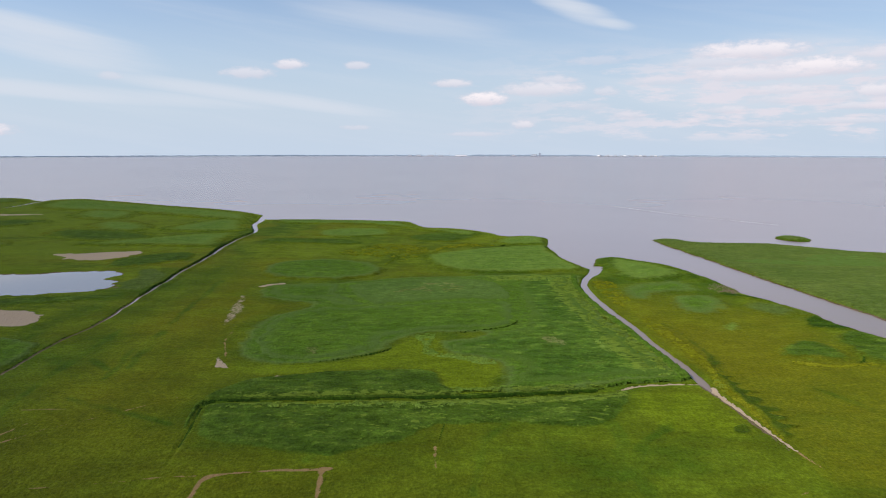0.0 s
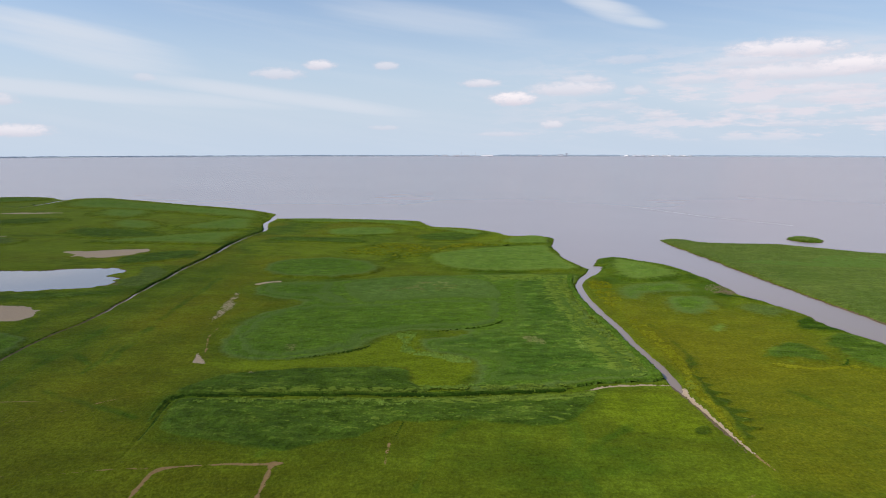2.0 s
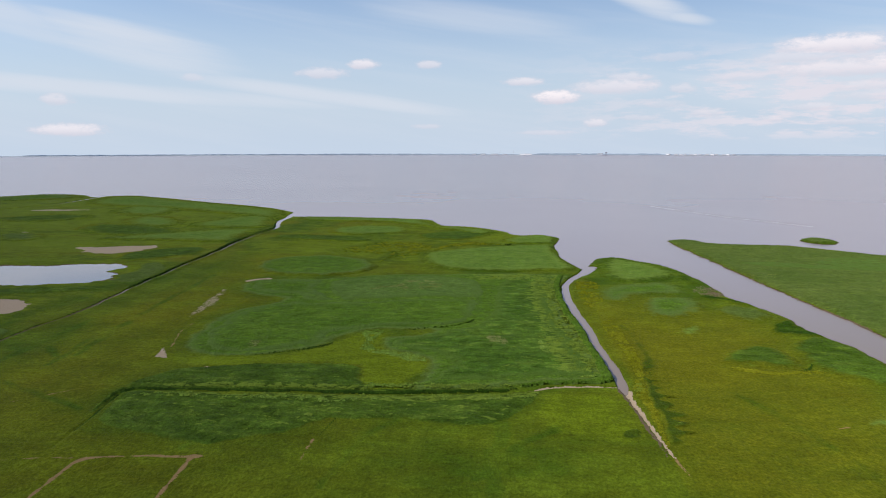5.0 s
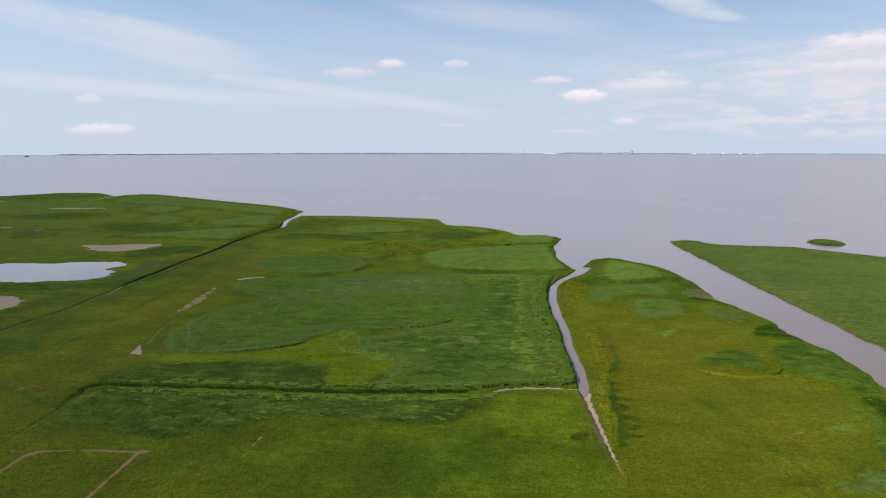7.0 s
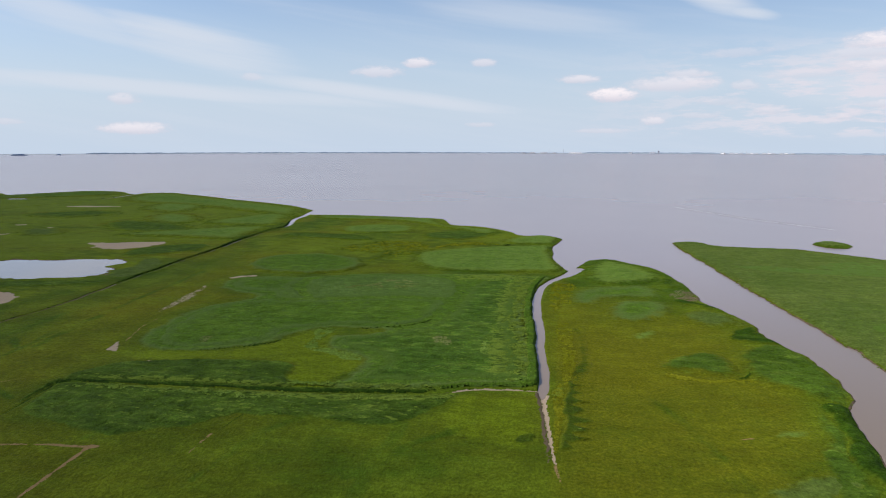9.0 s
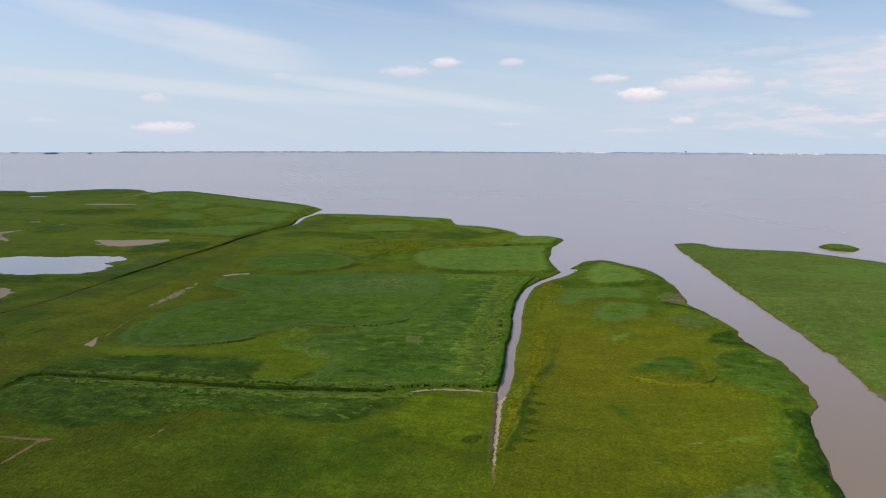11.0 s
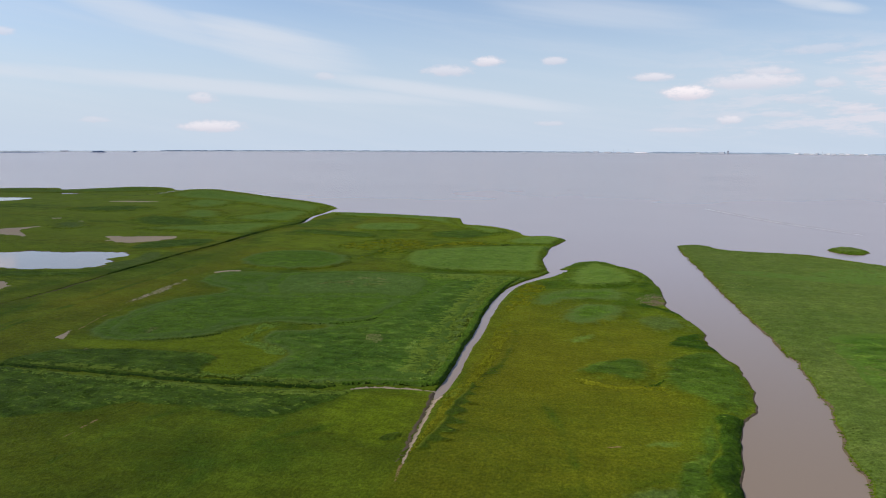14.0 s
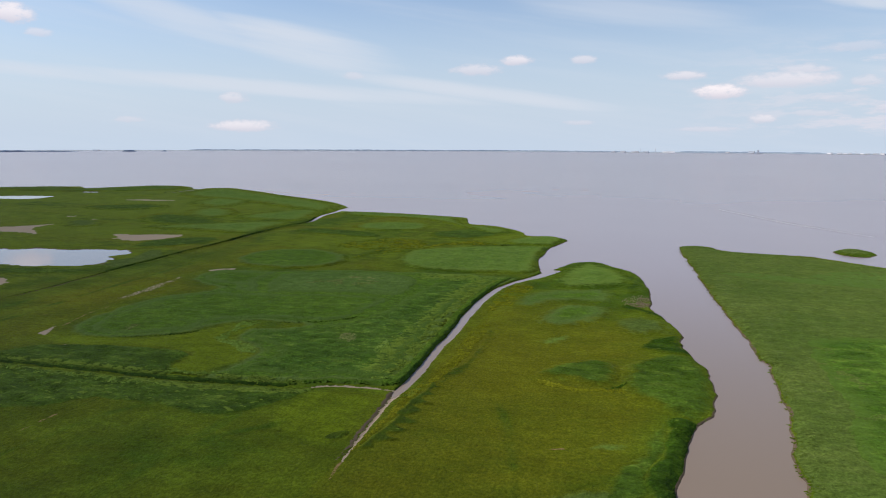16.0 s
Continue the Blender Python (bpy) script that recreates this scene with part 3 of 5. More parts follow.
DENSE = "dense dark-green reed bed standing on the marsh"
YOUNG = "dense blue-green young reed bed standing on the marsh"
STAND = [(-64, 214), (-65.2, 236), (-60, 256), (-51, 268), (-72, 280), (-79, 298), (-73, 312), (-46, 316), (-20, 328), (2, 331), (25, 335), (45, 336), (66, 333), (61, 309), (59, 275), (60, 250), (62, 227), (65, 204), (65.5, 180), (50, 177),
         (27, 170), (12, 170), (15, 189), (13, 195), (0, 203), (-3, 212), (-1, 219), (12, 225), (5, 226.5), (-4, 224), (-12, 218.5), (-14, 209), (-20, 201), (-27, 196.5), (-36, 192), (-46, 191.3), (-56, 197)]
BEDS = [
    (STAND, 0.5, REED, DENSE),
    ([(-55.6, 162.6), (-55.0, 153.3), (-51.3, 143.7), (-44.9, 139.9), (-36.1, 137.8), (-29.4, 134.1), (-20.2, 133.5), (-14.1, 137.1), (-9.7, 138.6), (-5.5, 143.6), (-0.9, 147.7), (6.4, 148.8), (16.3, 149.6), (23.4, 147.5), (32.1, 148.3), (39.1, 153.3),
      (44, 161), (47, 171.6), (40, 170.6), (27, 168), (14.4, 166.2), (-7.2, 165), (-33.9, 164)], 0.6, REED_DEEP, DENSE),
    ([(-57.0, 164), (-57.4, 170.4), (-54.3, 174.7), (-48.7, 180.3), (-39.2, 184.2), (-27.8, 188.4), (-17.1, 189.1), (-6.3, 189.8), (-0.4, 186.4), (1.6, 175.7), (4, 166.4), (-21.1, 165.4), (-41.4, 164.4)], 1.1, REED_DEEP, DENSE),
    ([(-63.9, 214.8), (-65.1, 232.3), (-63.8, 244.3), (-60.5, 254.8), (-53.9, 262.4), (-46.1, 266.4), (-37.2, 264.6), (-26.7, 266.7), (-16.2, 269.9), (-3.2, 273.2), (12.2, 275.5), (26.1, 274.7), (27.2, 259.0), (25.2, 240.1), (19.0, 231.5), (5.9, 226.9),
      (-3.2, 224.6), (-11.0, 219.7), (-12.9, 211.2), (-17.9, 202.6), (-26.2, 197.4), (-35.0, 192.9), (-44.2, 191.7), (-52.9, 194.2), (-59.3, 202.5)], 0.8, REED_INNER, DENSE),
    ([(-78.8, 297.7), (-77.0, 309.2), (-63.2, 314.8), (-45.2, 313.7), (-41.5, 291.2), (-34.2, 276.8), (-26.8, 268.5), (-37.3, 266), (-45.6, 269.4), (-51.7, 277.6), (-66.0, 276.3), (-73.8, 281.5)], 0.8, REED_INNER, DENSE),
    ([(-42.2, 298.3), (-40.8, 309.8), (-33.1, 318.0), (-18.4, 326.8), (0.0, 328.6), (18.2, 321.7), (27.6, 308.3), (29.1, 284.4), (26.2, 275.9), (12.2, 276.5), (-3.3, 274.2), (-16.3, 270.9), (-26.8, 268.2), (-34.4, 277.9)], 0.8, BLUE_INNER, YOUNG),
    ([(-3.4, 212.6), (-2.5, 217.8), (4.1, 221.3), (15.1, 226.4), (25.8, 235.4), (30.0, 250.2), (30.3, 279.0), (30.6, 305.8), (39.1, 324.9), (55.7, 332.5), (66.1, 331.2), (60.2, 308.9), (58.0, 274.2), (59.2, 250.6), (61.5, 227.1), (64.0, 204.6), (65.9, 186.1),
      (64.6, 179.5), (49.8, 176.5), (39.8, 172.4), (27.0, 169.8), (14.6, 168.3), (10.4, 169.5), (11.8, 180.4), (15.1, 189.1), (13.3, 195.4), (6.1, 199.6), (-0.6, 204.1)], 0.8, DEEP_INNER, DENSE),
    ([(-89.2, 342.5), (-89.4, 364.8), (-77.0, 378.2), (-56.1, 380.5), (-39.7, 371.1), (-27.6, 351.8), (-30.2, 334.1), (-39.0, 323.6), (-56.1, 317.7), (-72.8, 323.0), (-83.9, 330.2)], 1.3, REED, DENSE),
    ([(-10.4, 395.5), (4.7, 408.8), (24.8, 423.1), (52.8, 433.4), (64.8, 433.6), (65.4, 401.0), (67.9, 376.6), (71.0, 350.0), (60.0, 343.4), (45.7, 338.4), (26.8, 338.1), (10.6, 342.6), (2.3, 347.3), (-4.2, 359.0), (-8.7, 377.3)], 1.3, REED_BLUE, YOUNG),
    ([(-93, 503), (-77, 528), (-43, 528), (-33, 494), (-54, 478), (-81, 478)], 1.0, REED_BLUE, YOUNG),
    ([(32.6, 441), (37.1, 468.6), (54.1, 484.0), (69.5, 478.0), (67.2, 454.8), (62.4, 439)], 1.2, REED_BLUE, YOUNG),
    ([(-140, 590), (-100, 592), (-40, 580), (-24, 552), (-14, 530), (8, 522), (28, 500), (18, 480), (-20, 520), (-60, 555), (-120, 560)], 1.2, REED_BLUE, YOUNG),
    ([(80, 362), (86, 382), (94, 388), (103, 379), (117, 353), (116, 330), (93, 316), (80, 323)], 1.3, REED_BLUE, YOUNG),
    ([(71.1, 282.3), (73.3, 301.7), (84.0, 314.3), (105.0, 322.5), (112.3, 309.9), (109.4, 292.7), (92.3, 288.1), (82.8, 272.6)], 0.5, REED, DENSE),
    ([(84.9, 262.3), (86.7, 276.5), (96.6, 289.2), (109.4, 287.6), (113.6, 275.4), (107.2, 259.8), (96.1, 249.7), (86.4, 252.6)], 0.8, REED, DENSE),
    ([(89.9, 231.4), (94.6, 241.1), (102.6, 244.7), (103.7, 235.1), (97.0, 226.7)], 0.3, REED_BLUE, YOUNG),
    ([(114.3, 157.5), (118.5, 162.1), (124.1, 161.8), (125.3, 158.3), (120.2, 155.6), (116.3, 154.6)], 0.4, REED_BLUE, YOUNG),
    ([(106, 131), (112.7, 137.0), (119.8, 140.4), (125.5, 139.6), (127.5, 135), (119, 128), (110, 126)], 0.4, SEDGE, "soft grey-green sedge patch on the marsh"),
    ([(110.7, 264.1), (121.2, 276.5), (130.2, 272), (135.4, 262), (136.4, 252), (130.3, 248.9), (119.6, 247.7), (112.7, 254.9)], 0.9, SEDGE, "soft grey-green sedge patch on the marsh"),
    ([(95.1, 201.2), (99.3, 210.2), (108.7, 218.9), (116.5, 218.1), (120.5, 211), (121, 198), (115.3, 193.4), (107.0, 193.8), (99.8, 196.6)], 1.1, REED_DEEP, DENSE),
    ([(121.3, 221.1), (130.1, 231.2), (139.6, 229.0), (143, 217.8), (145, 198.9), (143, 184), (138.5, 174.5), (133.2, 177.6), (126.8, 184.7), (120.7, 190.3), (119.4, 208.3)], 1.4, REED_DEEP, DENSE),
    ([(116, 116), (119, 140), (123, 155), (127, 170), (133, 178), (131, 150), (128, 118)], 0.4, REED_DEEP, DENSE),
    # channel-side strips: the bank's shaded side is painted in with darker reed
    ([(131, 178.5), (138.6, 175.5), (137.5, 158.1), (136, 145.3), (134, 130), (131, 104), (120, 104), (125, 125), (127.0, 136.6), (127.0, 148.3), (129.0, 162.3)], 1.3, REED_SHADE, "tall reed strip along the channel edge with shade in its colour"),
    ([(119, 360), (124, 335), (125.6, 314), (117, 312), (110, 322), (112, 345)], 1.0, REED_SHADE, "tall reed strip along the channel edge with shade in its colour"),
    ([(127, 284), (131.5, 276), (126, 272), (117, 280), (112, 288), (116, 294), (122, 291)], 1.0, REED_SHADE, "tall reed strip along the channel edge with shade in its colour"),
    ([(138, 256), (136, 246), (141, 230), (132, 230), (122, 233), (124, 241), (129, 248)], 1.0, REED_SHADE, "tall reed strip along the channel edge with shade in its colour"),
    ([(134, 460), (136, 420), (140, 365), (143, 322), (148, 288), (151, 255), (153, 228), (154, 205), (153, 185), (152, 165), (151, 146), (147, 110), (205, 100), (260, 160), (330, 260), (330, 374), (258, 402), (236, 414), (218, 430), (202, 443), (180, 446), (160, 450), (150, 466)],
     1.1, SEDGE, "broad grey-green sedge marsh beside the tidal channel"),
    ([(168, 150), (169, 200), (168, 236), (176, 262), (230, 270), (262, 200), (240, 150), (205, 130)], 1.3, DEEP_INNER, DENSE),
    ([(150, 372), (165, 380), (200, 372), (232, 372), (250, 350), (215, 352), (175, 358)], 1.25, REED_INNER, DENSE),
    ([(190, 380), (215, 400), (240, 395), (235, 370), (205, 365)], 1.18, BLUE_INNER, YOUNG),
    ([(-278, 488), (-277, 523), (-236, 517), (-196, 490), (-191, 459), (-234, 456)], 1.1, REED_DEEP, DENSE),
    ([(-400, 560), (-350, 600), (-310, 570), (-350, 530)], 1.0, REED_DEEP, DENSE),
    ([(-171, 358), (-177, 380), (-165, 400), (-146, 408), (-135, 388), (-145, 366), (-160, 357)], 0.9, REED_DEEP, DENSE),
    ([(-186, 270), (-168, 282), (-148, 287), (-133, 290), (-130, 282), (-150, 273), (-171, 265)], 0.7, REED_DEEP, DENSE),
    ([(-150, 300), (-136, 296), (-126, 300), (-128, 330), (-140, 352), (-150, 345), (-143, 325)], 0.3, SEDGE, "thin grey-green sedge beside a marsh pond"),
    ([(-120, 470), (-80, 470), (-50, 455), (-60, 440), (-110, 450)], 0.9, REED_DEEP, DENSE),
    ([(-25, 480), (5, 505), (25, 480), (10, 455), (-15, 455)], 0.9, REED_DEEP, DENSE),
    ([(221, 469), (225, 481), (232, 485), (239, 480), (243, 470), (238, 459), (231, 455.5), (224, 459)], 1.5, SEDGE, "small round reed islet standing in the tidal water"),
    ([(-436, 795), (-400, 818), (-340, 775), (-285, 738), (-190, 668), (-164, 632), (-152, 570), (-200, 600), (-300, 660), (-400, 700)], 1.3, REED_BLUE, YOUNG),
    ([(-327, 616), (-342, 676), (-324, 706), (-284, 678), (-264, 622), (-277, 587)], 1.0, REED_BLUE, YOUNG),
    ([(-259, 519), (-282, 568), (-264, 585), (-233, 567), (-213, 528), (-225, 507)], 1.0, REED_BLUE, YOUNG),
    ([(-306, 435), (-313, 464), (-284, 465), (-265, 437), (-274, 420)], 0.8, SEDGE, "broad grey-green sedge patch on the marsh"),
    ([(-282, 505), (-286, 531), (-264, 527), (-252, 499), (-265, 486)], 0.8, SEDGE, "broad grey-green sedge patch on the marsh"),
    ([(-206, 470), (-165, 500), (-140, 500), (-138, 460), (-136, 430), (-175, 432), (-230, 436)], 1.1, REED_BLUE, YOUNG),
    ([(-212, 520), (-195, 590), (-165, 610), (-150, 560), (-140, 515), (-170, 505)], 1.0, REED_BLUE, YOUNG),
    ([(-640, 780), (-600, 750), (-570, 790), (-540, 840), (-495, 835), (-462, 795), (-500, 740), (-600, 700), (-720, 720)], 1.2, REED, DENSE),
    ([(-142, 222), (-130, 218), (-122, 212), (-120.5, 200), (-120, 170), (-140, 170), (-150, 205)], 0.9, REED, DENSE),
]

BARE = []   # (kind, outline or line): sand, clay and trodden turf
BARE.append(curve([(-170, 259), (-155, 260), (-143, 249), (-141, 238), (-150, 235), (-172, 236)], True))
BARE.append(curve([(-220, 400), (-203, 403), (-174, 410), (-178, 384), (-198, 380)], True))
BARE.append(curve([(-412, 634), (-397, 645), (-374, 640), (-390, 630)], True))
BARE.append(curve([(-345, 400), (-319, 411), (-304, 434), (-300, 412), (-268, 384), (-292, 388), (-330, 385)], True))
BARE.append(curve([(-64.6, 201.5), (-61.6, 195), (-58.4, 190.8), (-61, 190.6), (-63.4, 192)], True))
BARE.append(curve([(-80.8, 306.6), (-77.3, 310.3), (-70.3, 313.2), (-70.6, 310.2), (-77.2, 305.6)], True))
BARE.append(curve([(-44, 184), (-41.5, 182.6), (-42, 181.4), (-44.5, 182.4)], True))
TRACKS = [
    curve([(-20.5, 127.9, 0.5), (-22.2, 127.6, 2.0), (-24.2, 127.3, 0.8), (-32, 127, 0.5), (-40, 125.6, 0.7), (-43.2, 124.2, 1.3), (-43.9, 121.3, 0.9), (-43.7, 116.3, 0.8), (-43.2, 108, 0.6)]),
    curve([(-22.6, 127, 1.6), (-22.3, 123, 0.8), (-21.8, 116, 0.7), (-21, 106, 0.6)]),
    curve([(-62.5, 200, 0.6), (-66, 211, 0.3), (-68.5, 220, 0.4), (-69, 231, 0.3)]),
    curve([(-1.5, 138, 0.3), (-1.4, 131, 0.6), (-1.3, 128, 0.4)]),
    curve([(-96, 139, 0.5), (-93, 144, 0.7), (-91, 150, 0.4)]),
    curve([(-97, 158, 0.3), (-90, 158.6, 0.5), (-84, 158.3, 0.3)]),
    curve([(108, 153.4, 0.3), (111, 154.6, 0.6), (114.3, 155.4, 0.3)]),
    curve([(167.5, 272, 0.4), (168.4, 257, 0.8), (170.8, 238, 0.9), (173, 232, 0.8), (178, 214, 0.9)]),
]
TRACKS.append(curve([(-78, 119.2, 0.15), (-70, 120.3, 0.35), (-60, 122.1, 0.2), (-51.6, 124.1, 0.35), (-45.7, 124.7, 0.4)]))
TRACKS.append(curve([(-90.6, 139.5, 0.4), (-88, 142.9, 0.6), (-85.8, 146.4, 0.2), (-79.1, 152, 0.45), (-77, 153.9, 0.2), (-71.2, 159.6, 0.25), (-63.2, 167.5, 0.05)]))
TRACKS.append(curve([(61.5, 116.8, 0.3), (63.5, 118, 0.6), (65.9, 119.2, 0.2)]))
TRACKS.append(curve([(70.6, 135.4, 0.3), (71.4, 130, 0.25), (72.5, 126.4, 0.05)]))
TRACKS.append(curve([(169.8, 193.5, 0.6), (171.2, 187.4, 0.9), (174.5, 180.4, 0.8), (177, 176, 0.3)]))
TRACKS.append(curve([(-84, 209.6, 0.2), (-81.2, 211, 0.5), (-78, 210.9, 0.2)]))
TRACKS.append(curve([(90, 139.8, 0.2), (91.5, 138.5, 0.4), (92.4, 138.2, 0.1)]))
for sx, sy, sr in ((-300, 470, 3), (-336, 482, 3), (-366, 560, 4), (-376, 640, 6), (-640, 640, 12)):
    BARE.append(np.array([(sx + 2.2 * sr * math.cos(a) * (1 + 0.3 * math.sin(3 * a + sx)), sy + 0.8 * sr * math.sin(a)) for a in np.linspace(0, 2 * math.pi, 14, endpoint=False)]))
GROOVES = [
    curve([(-130, 412, 2.0), (-160, 418, 3.0), (-200, 428, 3.0), (-250, 440, 3.0), (-300, 438, 2.0)]), curve([(-140, 290, 1.2), (-170, 280, 2.0), (-200, 276, 1.5)]),
    curve([(-160, 470, 2.0), (-210, 500, 3.0), (-260, 560, 3.0), (-320, 590, 2.0)]), curve([(-180, 560, 2.0), (-230, 580, 3.0), (-290, 640, 3.0), (-380, 660, 2.0)]),
    curve([(-60, 470, 1.5), (-30, 452, 2.4), (0, 448, 2.4), (30, 440, 2.0), (52, 440, 1.2)]), curve([(-110, 560, 1.5), (-100, 530, 2.0), (-110, 500, 1.5)]),
    curve([(145, 330, 1.0), (160, 338, 1.6), (180, 350, 1.6), (215, 362, 1.2)]), curve([(160, 300, 1.0), (166, 275, 1.6), (170, 240, 1.6), (180, 205, 1.4)]),
    curve([(58, 168, 1.0), (50, 152, 1.6), (41, 138, 1.2), (33, 124, 0.6)]), curve([(16, 164, 0.8), (14, 150, 1.2), (9, 138, 0.8), (5, 118, 0.5)]),
    curve([(-14, 160, 0.8), (-20, 146, 1.0), (-27, 132, 0.8)]), curve([(34, 135, 0.6), (36, 122, 1.2), (37, 104, 0.8)]),
    curve([(-86, 190, 1.5), (-92, 230, 2.0), (-96, 270, 1.5), (-100, 320, 1.5)]), curve([(-100, 150, 1.0), (-104, 190, 1.6), (-107, 240, 1.2)]),
    curve([(-99.4, 197.9, 0.8), (-95, 192, 1.2), (-91.9, 188.2, 0.6)]), curve([(-88.4, 180, 0.6), (-89.1, 184, 1.2), (-90.1, 195.3, 1.2), (-92, 208.6, 0.6)]), curve([(35.5, 126, 0.8), (35.1, 133.7, 1.2), (37.1, 140.8, 1.6), (36.7, 152, 1.6)]),
    curve([(167.9, 222.3, 1.2), (173.7, 227.7, 1.6), (188.4, 236.1, 1.4)]),
    curve([(-60, 150, 1.0), (-72, 156, 1.4), (-90, 166, 1.0)]), curve([(90, 180, 0.6), (98, 160, 1.2), (104, 140, 0.8), (108, 120, 0.6)]),
]
SPECKLED = curve([(-74.5, 237), (-79.5, 252.7), (-82.4, 272), (-82.6, 289), (-78.6, 284), (-74.6, 265), (-72.2, 247)], True)
MUD_PATCH = curve([(113, 297), (116, 308), (121.5, 313), (125.6, 304), (125.8, 293), (119, 287)], True)


def ground():
    near = WET > -45
    keep = near[:-1, :-1] | near[1:, :-1] | near[:-1, 1:] | near[1:, 1:]
    bare = np.zeros(GX.shape)
    clay = np.zeros(GX.shape)
    spot = 0.5 * field(GX, GY, 3.5, 21) + np.clip((GY - 170) / 50, 0, 2.2) * (field(GX, GY, 9, 22) + 0.7 * field(GX, GY, 3.4, 24))
    for k, ring in enumerate(BARE):
        lo, hi = ring.min(0) - 8, ring.max(0) + 8
        m = (GX > lo[0]) & (GX < hi[0]) & (GY > lo[1]) & (GY < hi[1])
        cover = 1 - step(off_area(TURN_X[m], TURN_Y[m], ring) + spot[m] * (0.3 if k in (4, 5, 6) else 1.0), -0.8, 0.8)
        bare[m] = np.maximum(bare[m], cover)
    for line in TRACKS:
        lo, hi = line[:, :2].min(0) - 5, line[:, :2].max(0) + 5
        m = (GX > lo[0]) & (GX < hi[0]) & (GY > lo[1]) & (GY < hi[1])
        clay[m] = np.maximum(clay[m], 0.9 * (1 - step(off_line(GX[m], GY[m], line) + 0.25 * field(GX[m], GY[m], 1.5, 29) + 0.2 * field(GX[m], GY[m], 5.0, 46), -0.4, 0.4)))
    m = (np.abs(GX + 79) < 20) & (np.abs(GY - 268) < 45)
    bare[m] = np.maximum(bare[m], 0.50 * (1 - step(off_area(GX[m], GY[m], SPECKLED) + 1.6 * field(GX[m], GY[m], 4, 23), -2.0, 1.2)))
    silt = np.maximum(1 - step(DITCH, -0.05, 0.35), 1 - step(SHORE, 0.2, 1.5))
    silt = np.maximum(silt, (1 - step(SHORE + 0.7 * field(GX, GY, 6, 26), 0.3, 1.1)) * step(GX, 140, 146))
    silt = np.maximum(silt, 1 - step(POOL, 0.1, 1.6))
    silt = np.maximum(silt, (1 - step(SHALLOW, 0.0, 0.4)) * step(GX, 38, 48))
    head = CREEK[CREEK[:, 1] < 178]
    m = (GX > 60) & (GX < 76) & (GY > 130) & (GY < 180)      # crumbling clay cliff on the west side of the creek head
    silt[m] = np.maximum(silt[m], 1 - step(off_line(GX[m] + 0.75 + 0.5 * field(GX[m], GY[m], 1.7, 27), GY[m], head), -0.1, 0.3))
    m = (GX > 38) & (GX < 78) & (GY > 125) & (GY < 182)      # drained bed of pale mud
    drained = (1 - step(off_line(GX[m] - 0.25 + 0.3 * field(GX[m], GY[m], 1.4, 45), GY[m], head), 0.0, 0.45)) * (1 - step(GY[m], 171, 178))
    drained = np.maximum(drained, (1 - step(SHALLOW[m], 0.1, 0.45)) * step(GX[m], 42, 47))
    silt[m] *= 1 - drained
    bare[m] = np.maximum(bare[m], 0.8 * drained)
    m = (np.abs(GX - 119) < 20) & (np.abs(GY - 300) < 30)
    silt[m] = np.maximum(silt[m], (1 - step(off_area(TURN_X[m], TURN_Y[m], MUD_PATCH) + 2.5 * field(GX[m], GY[m], 4.0, 28), -4, 1)) * (0.55 + 0.8 * field(GX[m], GY[m], 2.2, 25)))
    west = 1 - step(GX, -135 - 0.02 * GY, -118 - 0.02 * GY)
    lush = 0.30 + 0.35 * rolling(GX, GY, 60, 31) + (0.38 + 0.4 * rolling(GX, GY, 90, 35) + 0.9 * field(GX * 0.3, GY, 18, 75) + 0.5 * field(GX * 0.3, GY, 7, 76)) * west
    lush += 0.35 * step(GX, 150, 165) + 0.4 * np.exp(-((GX + 110) / 14) ** 2)
    patch = field(GX, GY * 1.4, 46, 71) + 0.5 * field(GX, GY * 1.4, 19, 72)
    lush += (0.5 * step(patch, 0.15, 0.45) - 0.4 * step(-patch, 0.2, 0.5)) * (0.35 + 0.65 * np.maximum(west, step(GY, 395, 430)))
    lush -= 0.28 * np.exp(-((GX + 88) / 18) ** 2) * step(GY, 150, 260)
    lush += 0.35 * (1 - step(GX, 40, 66)) * (1 - step(GY, 128, 150)) * step(GX, -40, 10)
    lush -= 0.22 * ((GX > 70) & (GX < 136) & (GY > 120)) * (1 - step(GY, 250, 340))
    for outline, _, _, _ in BEDS:   # the turf grows greener towards each reed bed
        ring = curve(outline, True, 2)
        reach = 5 + 0.02 * ring[:, 1].mean()
        lo, hi = ring.min(0) - reach, ring.max(0) + reach
        m = (GX > lo[0]) & (GX < hi[0]) & (GY > lo[1]) & (GY < hi[1])
        lush[m] += 0.22 * step(off_area(GX[m], GY[m], ring), reach, -1.0)
    for line in GROOVES:            # old drainage lines, overgrown
        lo, hi = line[:, :2].min(0) - 4, line[:, :2].max(0) + 4
        m = (GX > lo[0]) & (GX < hi[0]) & (GY > lo[1]) & (GY < hi[1])
        lush[m] += (1 - step(off_line(TURN_X[m], TURN_Y[m], line), -0.5, 1.2)) * (0.6 + 0.6 * field(GX[m], GY[m], 8, 37))
    lush += 0.7 * step(GX, 70, 76) * (1 - step(GX, 130, 140)) * step(GY, 265, 330)
    gold = 0.58 * step(GX, 68, 76) * (1 - step(GX, 118, 134)) * step(GY, 95, 120) * (1 - step(GY, 215, 300))
    gold += 0.2 * west * step(field(GX * 0.6, GY * 1.6, 38, 74), 0.3, 0.6) * (1 - step(GY, 420, 480))
    lush += 0.25 * step(GY, 330, 400) * step(GX, -70, -40) * (1 - step(GX, 66, 72))
